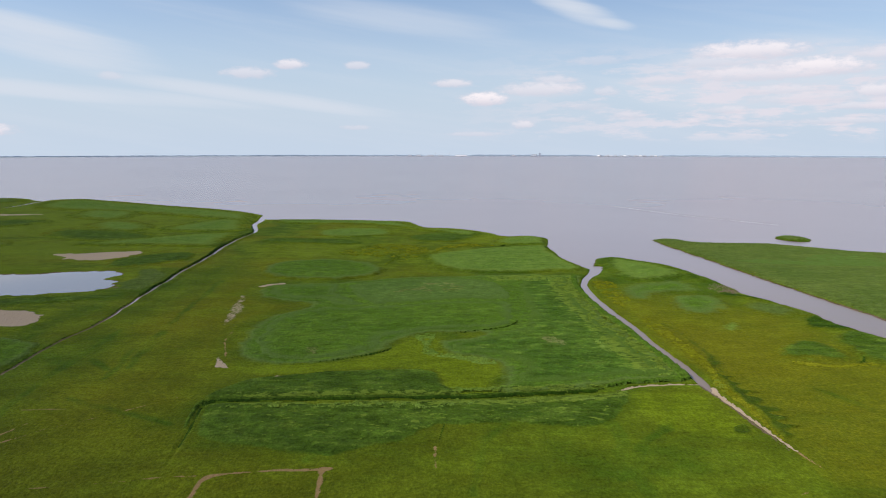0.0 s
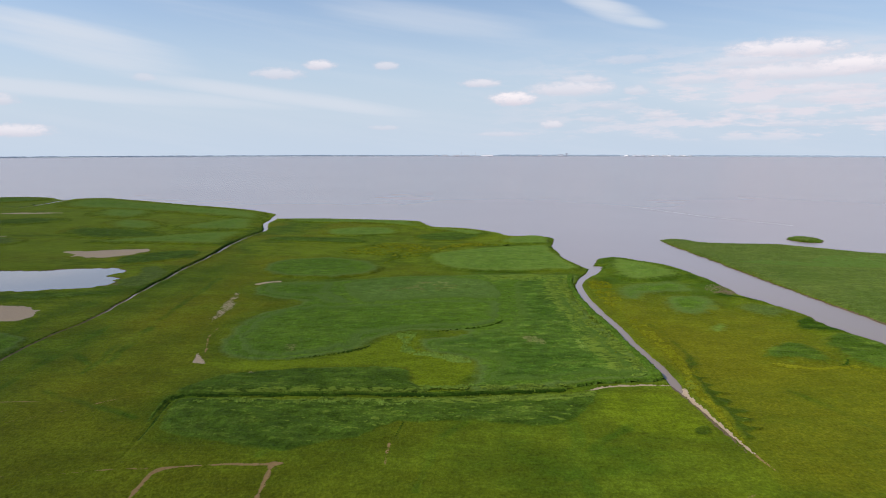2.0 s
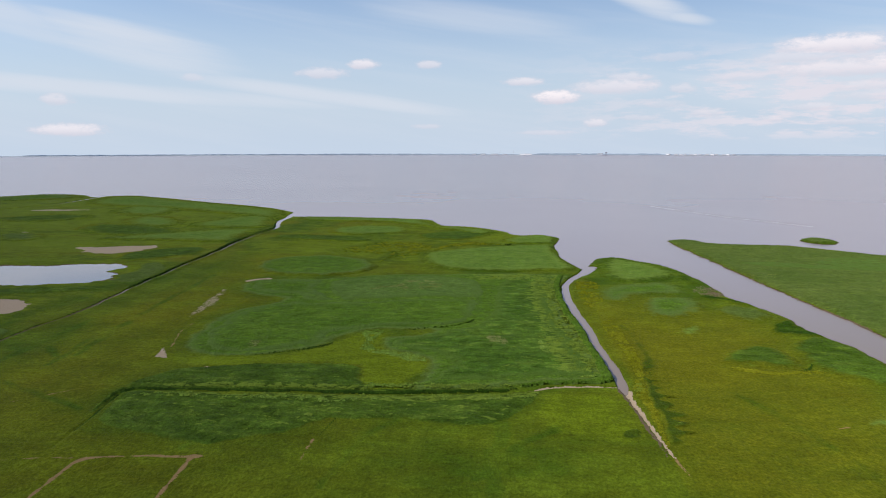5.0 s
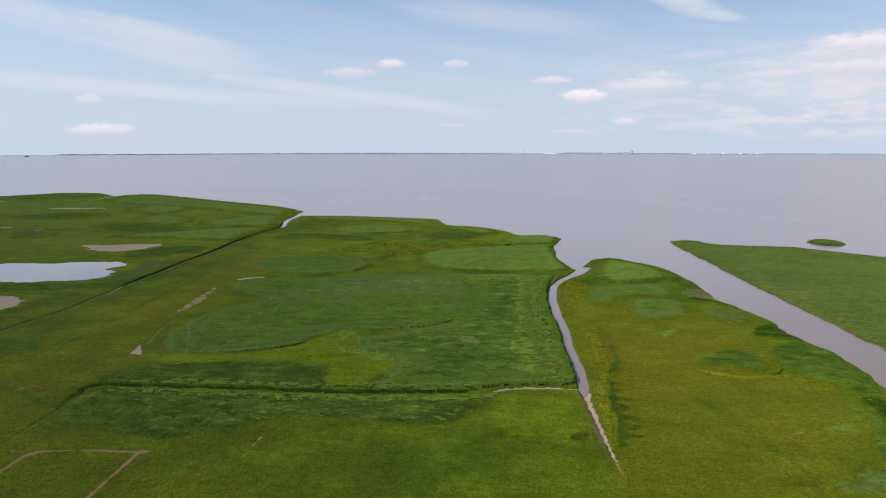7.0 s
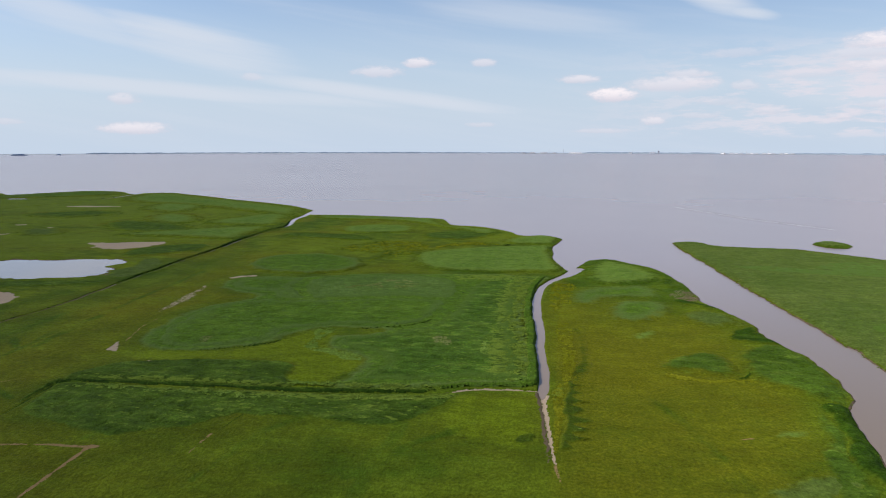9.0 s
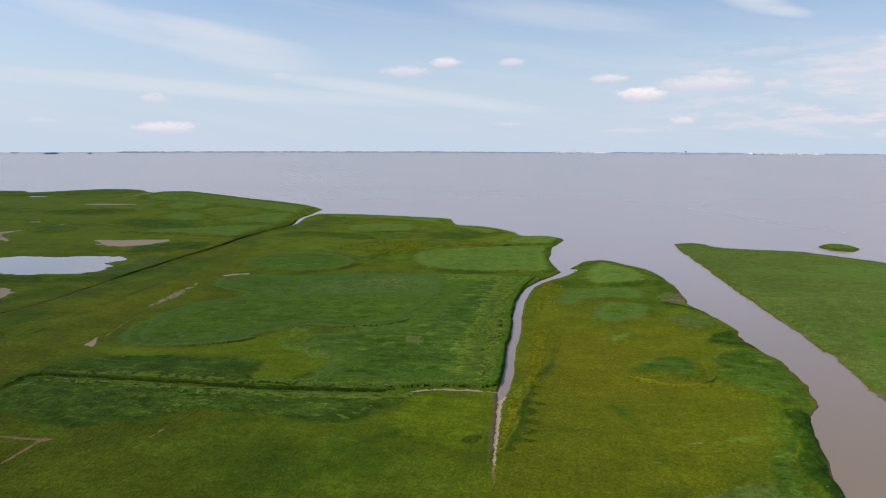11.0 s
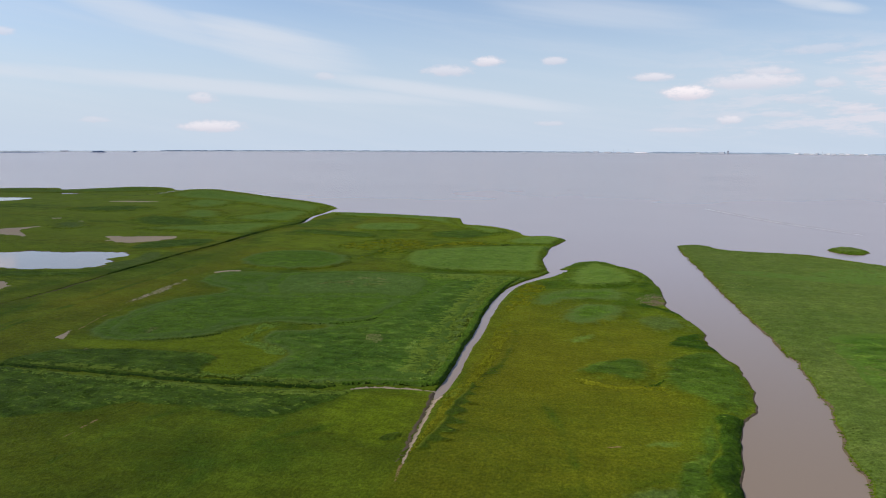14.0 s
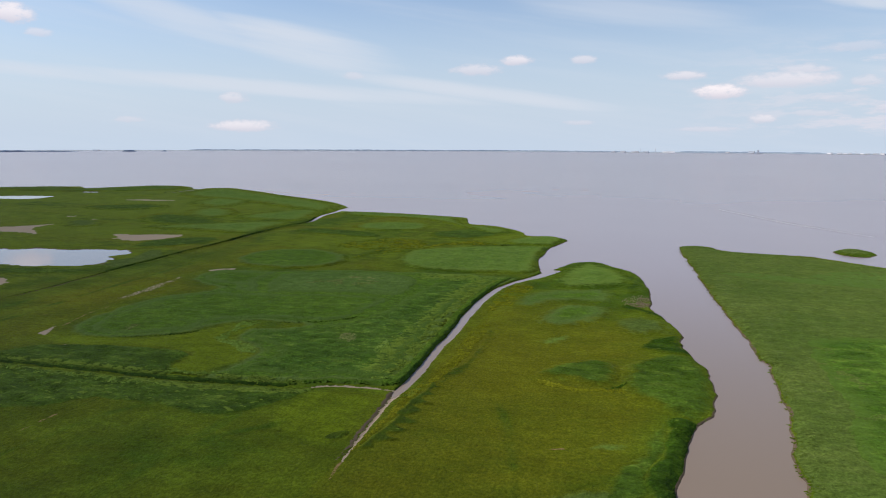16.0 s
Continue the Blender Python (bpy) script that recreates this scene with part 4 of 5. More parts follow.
    gold += 0.3 * np.exp(-((GX + 10) / 28) ** 2 - ((GY - 420) / 40) ** 2) + 0.12 * np.exp(-((GX + 95) / 20) ** 2) * step(GY, 260, 420)
    gold += 0.12 * step(rolling(GX, GY, 60, 39), 0.1, 0.6)
    return keep, np.clip(gold, 0, 1), np.clip(clay, 0, 1), np.clip(bare, 0, 1), np.clip(silt, 0, 1), np.clip(lush, 0, 1)


def sheet(name, x, y, z, keep, mat, extra=()):
    """A mesh of the kept cells of a grid, with point attributes."""
    used = np.zeros(x.shape, bool)
    used[:-1, :-1] |= keep
    used[1:, :-1] |= keep
    used[:-1, 1:] |= keep
    used[1:, 1:] |= keep
    idx = np.cumsum(used.ravel()).reshape(x.shape) - 1
    quads = np.stack([idx[:-1, :-1][keep], idx[:-1, 1:][keep], idx[1:, 1:][keep], idx[1:, :-1][keep]], -1).astype(np.int32)
    me = bpy.data.meshes.new(name)
    n = int(used.sum())
    me.vertices.add(n)
    me.vertices.foreach_set("co", np.stack([x[used], y[used], z[used]], -1).astype(np.float32).ravel())
    me.loops.add(quads.size)
    me.loops.foreach_set("vertex_index", quads.ravel())
    me.polygons.add(len(quads))
    me.polygons.foreach_set("loop_start", np.arange(0, quads.size, 4, dtype=np.int32))
    me.polygons.foreach_set("use_smooth", np.ones(len(quads), bool))
    for key, val in extra:
        me.attributes.new(key, "FLOAT", "POINT").data.foreach_set("value", val[used].astype(np.float32))
    me.update(calc_edges=True)
    me.materials.append(mat)
    return me


def from_arrays(name, verts, tris, mat, extra=()):
    me = bpy.data.meshes.new(name)
    me.vertices.add(len(verts))
    me.vertices.foreach_set("co", np.asarray(verts, np.float32).ravel())
    tris = np.asarray(tris, np.int32)
    k = tris.shape[1]
    me.loops.add(tris.size)
    me.loops.foreach_set("vertex_index", tris.ravel())
    me.polygons.add(len(tris))
    me.polygons.foreach_set("loop_start", np.arange(0, tris.size, k, dtype=np.int32))
    for key, val in extra:
        me.attributes.new(key, "FLOAT", "POINT").data.foreach_set("value", np.asarray(val, np.float32))
    me.update(calc_edges=True)
    me.materials.append(mat)
    return me


HOLLOW = curve([(-58, 189), (-44, 190.5), (-27, 195), (-16, 203), (-12, 214), (-6, 222), (-1, 219), (-3, 211), (0, 203), (8, 199), (14, 194), (14.5, 188), (11.5, 178), (10, 170), (3, 172), (0, 187), (-7, 190.5), (-28, 189), (-40, 185)], True)
WEDGE = curve([(47, 170), (64, 173), (66, 160), (67, 145), (58, 142), (46, 150)], True)


def freshness(x, y):
    """Young bright grass: in the hollow between the reed beds, by the creek head, and in drifts over the far marsh."""
    x, y = np.asarray(x, float), np.asarray(y, float)
    hollow = 1 - step(off_area(x, y, HOLLOW), -1.5, 4.5)
    wedge = 0.8 * (1 - step(off_area(x, y, WEDGE), -6, 4))
    north = 0.95 * step(y, 335, 400) * (1 - step(np.abs(x + 30), 80, 105)) * (0.6 + 0.5 * field(x * 0.5, y, 30, 81))
    strait = 0.7 * np.exp(-((x + 18) / 14) ** 2 - ((y - 400) / 45) ** 2)
    west = (1 - step(x, -150, -125)) * (0.78 + 0.5 * field(x * 0.35, y, 26, 82) + 0.15 * step(y, 450, 560))
    spit = 0.5 * np.exp(-((x - 190) / 16) ** 2 - ((y - 312) / 22) ** 2)
    return np.clip(np.maximum.reduce([hollow, wedge, north, strait, west, spit]), 0, 1)


KEEP, GOLDEN, CLAY, BARENESS, SILT, LUSH = ground()
tagged(new("ground", sheet("ground", GX, GY, GZ, KEEP, TURF, (("lush", LUSH), ("bare", BARENESS), ("clay", CLAY), ("gold", GOLDEN), ("silt", SILT), ("fresh", freshness(GX, GY))))),
       "flat olive-green salt marsh turf with cut ditches and bare clay", "ground", kind="structure")


def disc(name, cx, cy, z, radii, count, mat):
    verts, faces = [(cx, cy, z)], []
    for r in radii:
        verts += [(cx + r * math.cos(2 * math.pi * k / count), cy + r * math.sin(2 * math.pi * k / count), z) for k in range(count)]
    for k in range(count):
        faces.append((0, 1 + k, 1 + (k + 1) % count))
    for ring in range(len(radii) - 1):
        a, b = 1 + ring * count, 1 + (ring + 1) * count
        for k in range(count):
            j = (k + 1) % count
            faces.append((a + k, b + k, b + j, a + j))
    me = bpy.data.meshes.new(name)
    me.from_pydata(verts, [], faces)
    me.materials.append(mat)
    return me


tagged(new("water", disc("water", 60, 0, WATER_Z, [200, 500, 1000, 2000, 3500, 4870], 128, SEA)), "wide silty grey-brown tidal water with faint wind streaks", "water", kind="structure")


def pool(ring):
    bm = bmesh.new()
    grown = [bm.verts.new((x, y, POND_Z)) for x, y in (ring.mean(0) + (ring - ring.mean(0)) * 1.05)]
    bm.faces.new(grown)
    bmesh.ops.triangulate(bm, faces=bm.faces[:])
    me = bpy.data.meshes.new("pond")
    bm.to_mesh(me)
    bm.free()
    me.materials.append(STILL)
    return tagged(new("pond", me), "still shallow marsh pond mirroring the pale sky", "pond", "marsh ponds", "structure")


for outline in (POND, FAR_POND, SMALL_POND):
    pool(outline)

# ---- reed beds and herb stands ----


def tufts(x, y, z, width, height, lean=0.15):
    """Small closed tussocks with three leaning sides each."""
    n = len(x)
    turn = RNG.uniform(0, 2 * math.pi, n)
    w = width * RNG.uniform(0.55, 1.3, n) / 2
    h = height * RNG.uniform(0.5, 1.3, n)
    verts = np.empty((n, 4, 3))
    for k in range(3):
        a = turn + k * 2 * math.pi / 3 + RNG.normal(0, 0.2, n)
        verts[:, k] = np.stack([x + w * np.cos(a), y + w * np.sin(a), z - 0.04], -1)
    verts[:, 3] = np.stack([x + RNG.normal(0, lean, n) * w, y + RNG.normal(0, lean, n) * w, z + h], -1)
    base = (np.arange(n) * 4)[:, None, None]
    sides = np.array([(0, 1, 3), (1, 2, 3), (2, 0, 3)])[None]
    return verts.reshape(-1, 3), (base + sides).reshape(-1, 3)


def ground_height(x, y):
    """Height of the sheet at free places, from the nearest grid vertex."""
    row = np.clip(np.searchsorted(GY[:, 0], y), 0, len(GY) - 1)
    u = (x - 60) / (np.maximum(y, 85) + 110)
    col = np.clip(np.searchsorted((GX[-1] - 60) / (GY[-1, 0] + 110), u), 0, GX.shape[1] - 1)
    return GZ[row, col], np.where(BARENESS[row, col] + CLAY[row, col] > 0.45, 0.0, WET[row, col]), LUSH[row, col], GOLDEN[row, col]


def herb_cover(x, y):
    """Where pale herbs grow through the reed: beside the cross ditch and along the creek."""
    side = off_line(x, y, CROSS_DITCH[:40])
    by_ditch = (1 - step(side, 1.0, 7.5)) * (1 - step(np.abs(x + 4), 38, 52)) + 0.75 * (1 - step(side, 2, 9)) * step(x, 5, 20)
    by_creek = (1 - step(np.abs(off_line(x, y, CREEK) - 6), 3, 13)) * (x < 66) * step(y, 182, 190) * (1 - step(y, 318, 332))
    far = 0.8 * (1 - step(np.abs(y - 328 - 0.1 * (x - 45)), 4, 12)) * step(x, 14, 26) * (x < 70)
    lower = 0.25 * (1 - step(np.abs(y - 152), 6, 16)) * step(x, -50, -30) * (1 - step(x, 40, 50))
    return np.clip(np.maximum.reduce([by_ditch, by_creek, far, lower, 0.22 * step(x, 30, 40) * (x < 66) * (y > 178) * (y < 330)]), 0, 1)


def bed(outline, height, mat, label, name="reed_bed", line=False, fray=1.0, density=3.0, tall=0.10, soft=1.4, group="reed beds", gaps=-9.0, blend_in=1.0, within=None):
    """A stand of reed: a closed canopy that falls to the turf at its edge, roughened with tufts."""
    shape = np.array(outline)
    lo, hi = shape[:, :2].min(0) - 8, shape[:, :2].max(0) + 8
    r = np.where((GY[:, 0] > lo[1]) & (GY[:, 0] < hi[1]))[0]
    if len(r) < 3:
        return None
    r0, r1 = r[0], r[-1] + 1
    c = np.where(((GX[r0:r1] > lo[0]) & (GX[r0:r1] < hi[0])).any(0))[0]
    c0, c1 = c[0], c[-1] + 1
    x, y, z, wet = GX[r0:r1, c0:c1], GY[r0:r1, c0:c1], GZ[r0:r1, c0:c1], WET[r0:r1, c0:c1]
    seed = int(abs(shape[0, 0] * 7 + shape[0, 1] * 3)) % 997

    shy = 0.45 if mat is SEDGE else 0.28

    def rim(px, py):
        qx = px + fray * (1.6 * field(px, py, 11, seed) + 0.5 * field(px, py, 2.7, seed + 1))
        qy = py + fray * (1.6 * field(px, py, 11, seed + 2) + 0.5 * field(px, py, 2.7, seed + 3))
        return off_line(qx, qy, shape) if line else off_area(qx, qy, shape)

    def inside(px, py):
        d = rim(px, py)
        return d if within is None else np.maximum(d, off_area(px, py, within) + 4.5 + 1.5 * field(px, py, 9, seed + 4))

    d = inside(x, y) if mat is REED_SHADE and line else np.maximum(inside(x, y), -(wet - shy))
    if gaps > -5:
        d = np.maximum(d, (gaps - 0.25 - rolling(x, y, 2.4, seed + 9)) * 4)
    rise = 1 - step(d, -soft, 0.0)
    top = z - 0.06 + rise * height * (1 + 0.12 * rolling(x, y, 9, seed + 5)) + rise * 0.16 * field(x, y, 2.2, seed + 6)
    keep = (d[:-1, :-1] < 0.25) & (d[1:, :-1] < 0.25) & (d[:-1, 1:] < 0.25) & (d[1:, 1:] < 0.25)
    if keep.sum() < 4:
        return None
    feather = (2.1 + 0.018 * max(shape[:, 1].mean() - 150, 0)) * (0.35 if line or gaps > -5 else 1.0) * blend_in
    scattered = gaps > -5
    me = None if scattered else sheet(name, x, y, top, keep, mat, (("rim", step(inside(x, y), 0.2, -feather)), ("lush", LUSH[r0:r1, c0:c1]), ("gold", GOLDEN[r0:r1, c0:c1]), ("herb", herb_cover(x, y) * (not line)), ("fresh", freshness(x, y))))
    thing = None if scattered else tagged(new(name, me), label, "reeds" if "reed" in name else "plants", group, "stuff")
    # tufts on the canopy, thinner with distance
    area = (hi - lo)
    mid_y = shape[:, 1].mean()
    per = density * min(1.0, (190.0 / max(mid_y, 120)) ** 2)
    n = int(min(area[0] * area[1] * per, 45000))
    if n > 20 and per > 0.05:
        px, py = RNG.uniform(lo[0], hi[0], n), RNG.uniform(lo[1], hi[1], n)
        gz, gw, gl, gg = ground_height(px, py)
        e = inside(px, py) if mat is REED_SHADE and line else np.maximum(inside(px, py), -(gw - shy))
        if gaps > -5:
            e = np.maximum(e, (gaps - 0.25 - rolling(px, py, 2.4, seed + 9)) * 4)
        ok = e < -0.05
        px, py, gz, e, gl, gg = px[ok], py[ok], gz[ok], e[ok], gl[ok], gg[ok]
        if len(px):
            pz = gz + (1 - step(e, -soft, 0.0)) * height * (1 + 0.12 * rolling(px, py, 9, seed + 5)) - 0.1
            grow = 1.0 + 0.004 * max(mid_y - 150, 0)
            v, f = tufts(px, py, pz, (0.7 if scattered else 0.66) * grow, tall * grow)
            tops = new(name if scattered else "reed_tops", from_arrays("reed_tops", v, f, mat, (("rim", np.repeat(step(e, 0.2, -feather), 4)), ("lush", np.repeat(gl, 4)), ("gold", np.repeat(gg, 4)), ("herb", np.repeat(herb_cover(px, py) * (not line), 4)))))
            tops.parent = thing
            tagged(tops, label if scattered else "", "plants" if scattered else "", group if scattered else "", "stuff")
    return thing


STAND_RING = curve(STAND, True)
for outline, tall_m, mat, label in BEDS:
    inner = mat in (REED_INNER, BLUE_INNER, DEEP_INNER) and outline[0][0] < 70
    loose = 1.2 if mat is SEDGE else 1.8 if mat is REED_SHADE else 1.4 if mat is REED_DEEP else 2.2 if inner else 1.8
    if 70 < outline[0][0] < 127 or 145 < outline[0][0] < 200 or outline[0][0] < -200:
        loose = max(loose, 3.2)
    bed(curve(outline, True), tall_m * 0.7, mat, label, soft=(3.5 if 70 < outline[0][0] < 127 else 2.0) + 0.005 * max(p[1] for p in outline), blend_in=loose, within=STAND_RING if inner else None)

FRINGES = [
    ([(61.5, 330, 3), (58.5, 312, 3), (57.6, 291, 3), (58.6, 262, 3), (60.8, 236, 3.2), (62.3, 210, 3), (63.6, 192, 3.2), (63.2, 181, 3.4), (55, 178.6, 2.4), (47, 177.2, 2.2), (42, 174.4, 1.6)], 0.8, REED),
    ([(40, 172.6, 1.4), (30, 170.6, 1.6), (16, 168.6, 1.6), (2, 167.2, 1.6), (-11, 166.9, 1.6), (-25, 166.7, 1.6), (-38, 165.9, 1.6), (-52, 165.2, 1.6), (-57, 163, 1.6), (-57, 156, 1.2), (-55.6, 148, 0.8)], 0.5, REED_DEEP),
    # dark strips: shade of the long ditch's west bank put into reed colour
    (LONG_DITCH[(LONG_DITCH[:, 1] > 165) & (LONG_DITCH[:, 1] < 296)] * (1, 1, 0) + (-0.9, 0, 0.8), 0.45, REED_SHADE),
    (LONG_DITCH[(LONG_DITCH[:, 1] > 285) & (LONG_DITCH[:, 1] < 400)] * (1, 1, 0) + (-1.5, 0, 1.6), 0.8, REED_SHADE),
    (LONG_DITCH[(LONG_DITCH[:, 1] > 390) & (LONG_DITCH[:, 1] < 545)] * (1, 1, 0) + (-2.0, 0, 2.2), 0.9, REED_SHADE),
    ([(-242, 367, 0.8), (-196, 370, 1.6), (-174, 381, 1.6), (-140, 377, 1.0)], 0.5, REED_SHADE), ([(-182, 348.5, 0.6), (-154, 350, 1.2), (-129, 361, 1.0)], 0.4, REED_SHADE),
    ([(-296, 414, 0.6), (-260, 431, 1.6), (-202, 444, 1.6), (-179, 464, 0.8)], 0.5, REED_SHADE), ([(-188, 420, 1.0), (-165, 422.6, 1.8), (-138, 428, 1.4)], 0.5, REED_SHADE),
    ([(-278, 558, 0.8), (-277, 587, 2.0), (-257, 605, 0.8)], 0.5, REED_SHADE), ([(-212, 563, 0.8), (-196, 573, 1.8), (-187, 586, 0.8)], 0.5, REED_SHADE), ([(-158, 261, 0.6), (-144, 265, 1.4), (-128, 266.5, 0.8)], 0.3, REED_SHADE),
    ([(-193, 525, 0.8), (-173, 529, 2.0), (-150, 522, 1.0)], 0.5, REED_SHADE), ([(-428, 728, 1.0), (-354, 688, 2.4), (-308, 683, 1.2)], 0.6, REED_SHADE), ([(-254, 458, 0.8), (-213, 450, 1.6), (-186, 474, 1.6), (-153, 490, 1.0)], 0.5, REED_SHADE),
    ([(176, 222, 0.5), (184, 232, 1.1), (196, 240, 1.0), (215, 250, 0.6)], 1.0, REED_SHADE), ([(206, 392, 0.8), (222, 386, 1.6), (236, 376, 1.6), (262, 366, 0.8)], 1.0, REED_SHADE), ([(148, 350, 0.4), (151, 356, 1.2), (166, 362, 0.9), (180, 364, 0.4)], 0.95, REED_SHADE),
    ([(157, 300, 0.4), (159, 315, 1.0), (164, 322, 0.6)], 0.95, REED_SHADE), (FAR_DITCH * (1, 1, 0) + (-2.5, 0, 2.2), 0.8, REED_SHADE),
]
OPEN_END = int((CROSS_DITCH[:, 0] > 39).sum())
FRINGES.append((CROSS_DITCH[OPEN_END:24] * (1, 1, 0) + (0, 0.8, 1.7), 0.75, REED_SHADE))      # shade of the cross ditch bank, drawn as dark reed
FRINGES.append((CROSS_DITCH[23:38] * (1, 1, 0) + (0, 0.7, 1.4), 0.65, REED_SHADE))
FRINGES.append((CROSS_DITCH[37:46] * (1, 1, 0) + (0, 0, 1.0), 0.4, REED_SHADE))
# shaded front edges of the stands, painted as thin dark reed lines
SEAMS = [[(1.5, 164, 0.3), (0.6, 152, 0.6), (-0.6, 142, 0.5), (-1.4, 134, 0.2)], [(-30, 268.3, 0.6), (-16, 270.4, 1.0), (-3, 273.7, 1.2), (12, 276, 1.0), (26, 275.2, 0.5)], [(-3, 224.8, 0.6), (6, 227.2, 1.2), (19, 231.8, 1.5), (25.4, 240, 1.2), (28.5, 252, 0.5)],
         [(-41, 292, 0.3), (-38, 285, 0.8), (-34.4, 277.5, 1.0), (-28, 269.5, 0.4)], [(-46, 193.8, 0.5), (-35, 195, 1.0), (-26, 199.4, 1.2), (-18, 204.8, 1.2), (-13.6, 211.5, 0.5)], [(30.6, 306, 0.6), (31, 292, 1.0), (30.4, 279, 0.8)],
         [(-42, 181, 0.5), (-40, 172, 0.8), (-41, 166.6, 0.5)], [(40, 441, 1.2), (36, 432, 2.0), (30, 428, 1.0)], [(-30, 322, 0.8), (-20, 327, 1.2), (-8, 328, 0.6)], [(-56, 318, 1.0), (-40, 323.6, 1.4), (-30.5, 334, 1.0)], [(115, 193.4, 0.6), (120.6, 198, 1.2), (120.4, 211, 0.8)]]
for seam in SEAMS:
    FRINGES.append((seam, 1.35, REED_SHADE))
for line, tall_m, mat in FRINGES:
    bed(curve(line, cuts=1 if len(line) > 14 else 3), tall_m, mat, "narrow line of reed, dark where bank shade is painted in", "reed_fringe", True, 0.2, 0.0 if mat is REED_SHADE else 4.0, 0.14, 1.1 if mat is REED_SHADE else 0.6, "reed fringes", blend_in=0.12)

HERBS = [
    ([(50, 312), (58, 312), (59, 262), (62, 212), (63, 186), (52, 186), (47, 219), (52, 262)], HERB, 0.22, "pale green herbs in broken drifts among reed"),
    ([(-30, 171), (0, 172), (36, 176), (36, 171.5), (16, 169.5), (-11, 167.6), (-34, 167)], HERB, 0.15, "pale green herbs in broken drifts beside a ditch"),
    ([(-52, 161.6), (-11, 163.4), (30, 166.6), (44, 170), (44, 166), (16, 161), (-11, 158.5), (-50, 158.5)], HERB, 0.22, "pale green herbs in broken drifts beside a ditch"),
    ([(-9, 221), (-8, 226), (-2, 226), (-2.4, 213), (-1, 206), (5.6, 201.5), (13.5, 198), (14.4, 192.6), (11, 193.6), (3, 197.6), (-5, 203), (-6, 214)], HERB, -0.05, "pale yellow-green herbs in a hollow"),
    ([(30, 326), (58, 328), (60, 318), (36, 316)], HERB, 0.0, "pale green herbs in broken drifts among reed"),
    ([(69, 240), (72, 212), (71.6, 190), (71, 176), (73, 176), (76, 212), (74, 246)], GOLD, 0.05, "yellow herbs along the creek bank"),
    ([(69.4, 178), (69.0, 169), (69.6, 155), (70.4, 142), (71.4, 142), (71.4, 155), (71.4, 169), (72.2, 178)], GOLD, -0.35, "yellow herbs along the creek bank"),
    ([(64, 300), (68, 318), (76, 316), (76, 290), (69, 262), (66, 268)], GOLD, 0.15, "yellow herbs along the creek bank"),
    ([(100, 193), (113, 190.5), (124, 192), (124, 195), (112, 192.6), (100, 197)], GOLD, -0.35, "pale yellow-green herbs fringing a reed stand"),
    ([(-8, 395), (4, 440), (30, 440), (30, 432), (4, 424)], GOLD, 0.1, "yellow-brown herbs in a marsh hollow"),
    ([(-30, 360), (-12, 395), (-10, 430), (-40, 440), (-60, 400), (-30, 390)], GOLD, 0.25, "yellow-brown herbs in a marsh hollow"),
]
TAN = foliage("withered_sedge", (0.105, 0.135, 0.032), (0.13, 0.15, 0.045), (0.17, 0.17, 0.07))
HERBS += [
    ([(-22, 298), (-4, 312), (8, 308), (6, 294), (-14, 288)], TAN, 0.4, "withered tan sedge thinly mixed into reed"),
    ([(31, 219), (35, 221), (38, 213), (34, 211)], TAN, -0.3, "withered tan sedge thinly mixed into reed"),
    ([(-42, 205), (-39, 212), (-37, 204), (-39, 199)], TAN, 0.1, "withered tan sedge thinly mixed into reed"),
    ([(167, 273), (169, 257), (171.6, 238), (174, 231), (172, 230), (169.4, 237), (166.6, 257)], TAN, -0.1, "withered tan sedge along an old drain"),
    ([(177, 216), (181, 214), (187, 204), (184, 200), (178, 206)], TAN, -0.1, "withered tan sedge along an old drain"),
    ([(159, 150), (163, 162), (164, 178), (161, 178), (158, 160)], GOLD, 0.1, "yellow herbs along the channel bank"),
    ([(148, 340), (152, 330), (164, 336), (160, 344)], TAN, 0.1, "withered tan sedge on the marsh"),
]
for outline, mat, gap, label in HERBS:
    bed(curve(outline, True), (0.14 if "hollow" in label else 0.55 if mat is HERB else 0.62 if mat is TAN else 0.15), mat, label, "herb_stand", False, 0.8, 7.0, (0.14 if mat is TAN else 0.22), 0.5, "herb stands", gap)

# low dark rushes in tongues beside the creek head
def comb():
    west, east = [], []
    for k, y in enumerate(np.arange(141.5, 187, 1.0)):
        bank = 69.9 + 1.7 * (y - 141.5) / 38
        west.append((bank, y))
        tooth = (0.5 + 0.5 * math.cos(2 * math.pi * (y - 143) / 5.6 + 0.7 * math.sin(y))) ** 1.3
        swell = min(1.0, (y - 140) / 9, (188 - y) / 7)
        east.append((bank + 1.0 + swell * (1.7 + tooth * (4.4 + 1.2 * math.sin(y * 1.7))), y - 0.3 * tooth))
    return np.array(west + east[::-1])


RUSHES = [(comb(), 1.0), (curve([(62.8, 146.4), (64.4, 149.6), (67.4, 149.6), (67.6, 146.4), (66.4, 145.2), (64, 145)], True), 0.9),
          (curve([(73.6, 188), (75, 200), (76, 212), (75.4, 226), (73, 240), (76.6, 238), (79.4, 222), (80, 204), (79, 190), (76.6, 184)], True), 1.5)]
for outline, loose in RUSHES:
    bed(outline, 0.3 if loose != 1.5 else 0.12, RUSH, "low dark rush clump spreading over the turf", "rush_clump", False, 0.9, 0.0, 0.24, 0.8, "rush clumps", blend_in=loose)


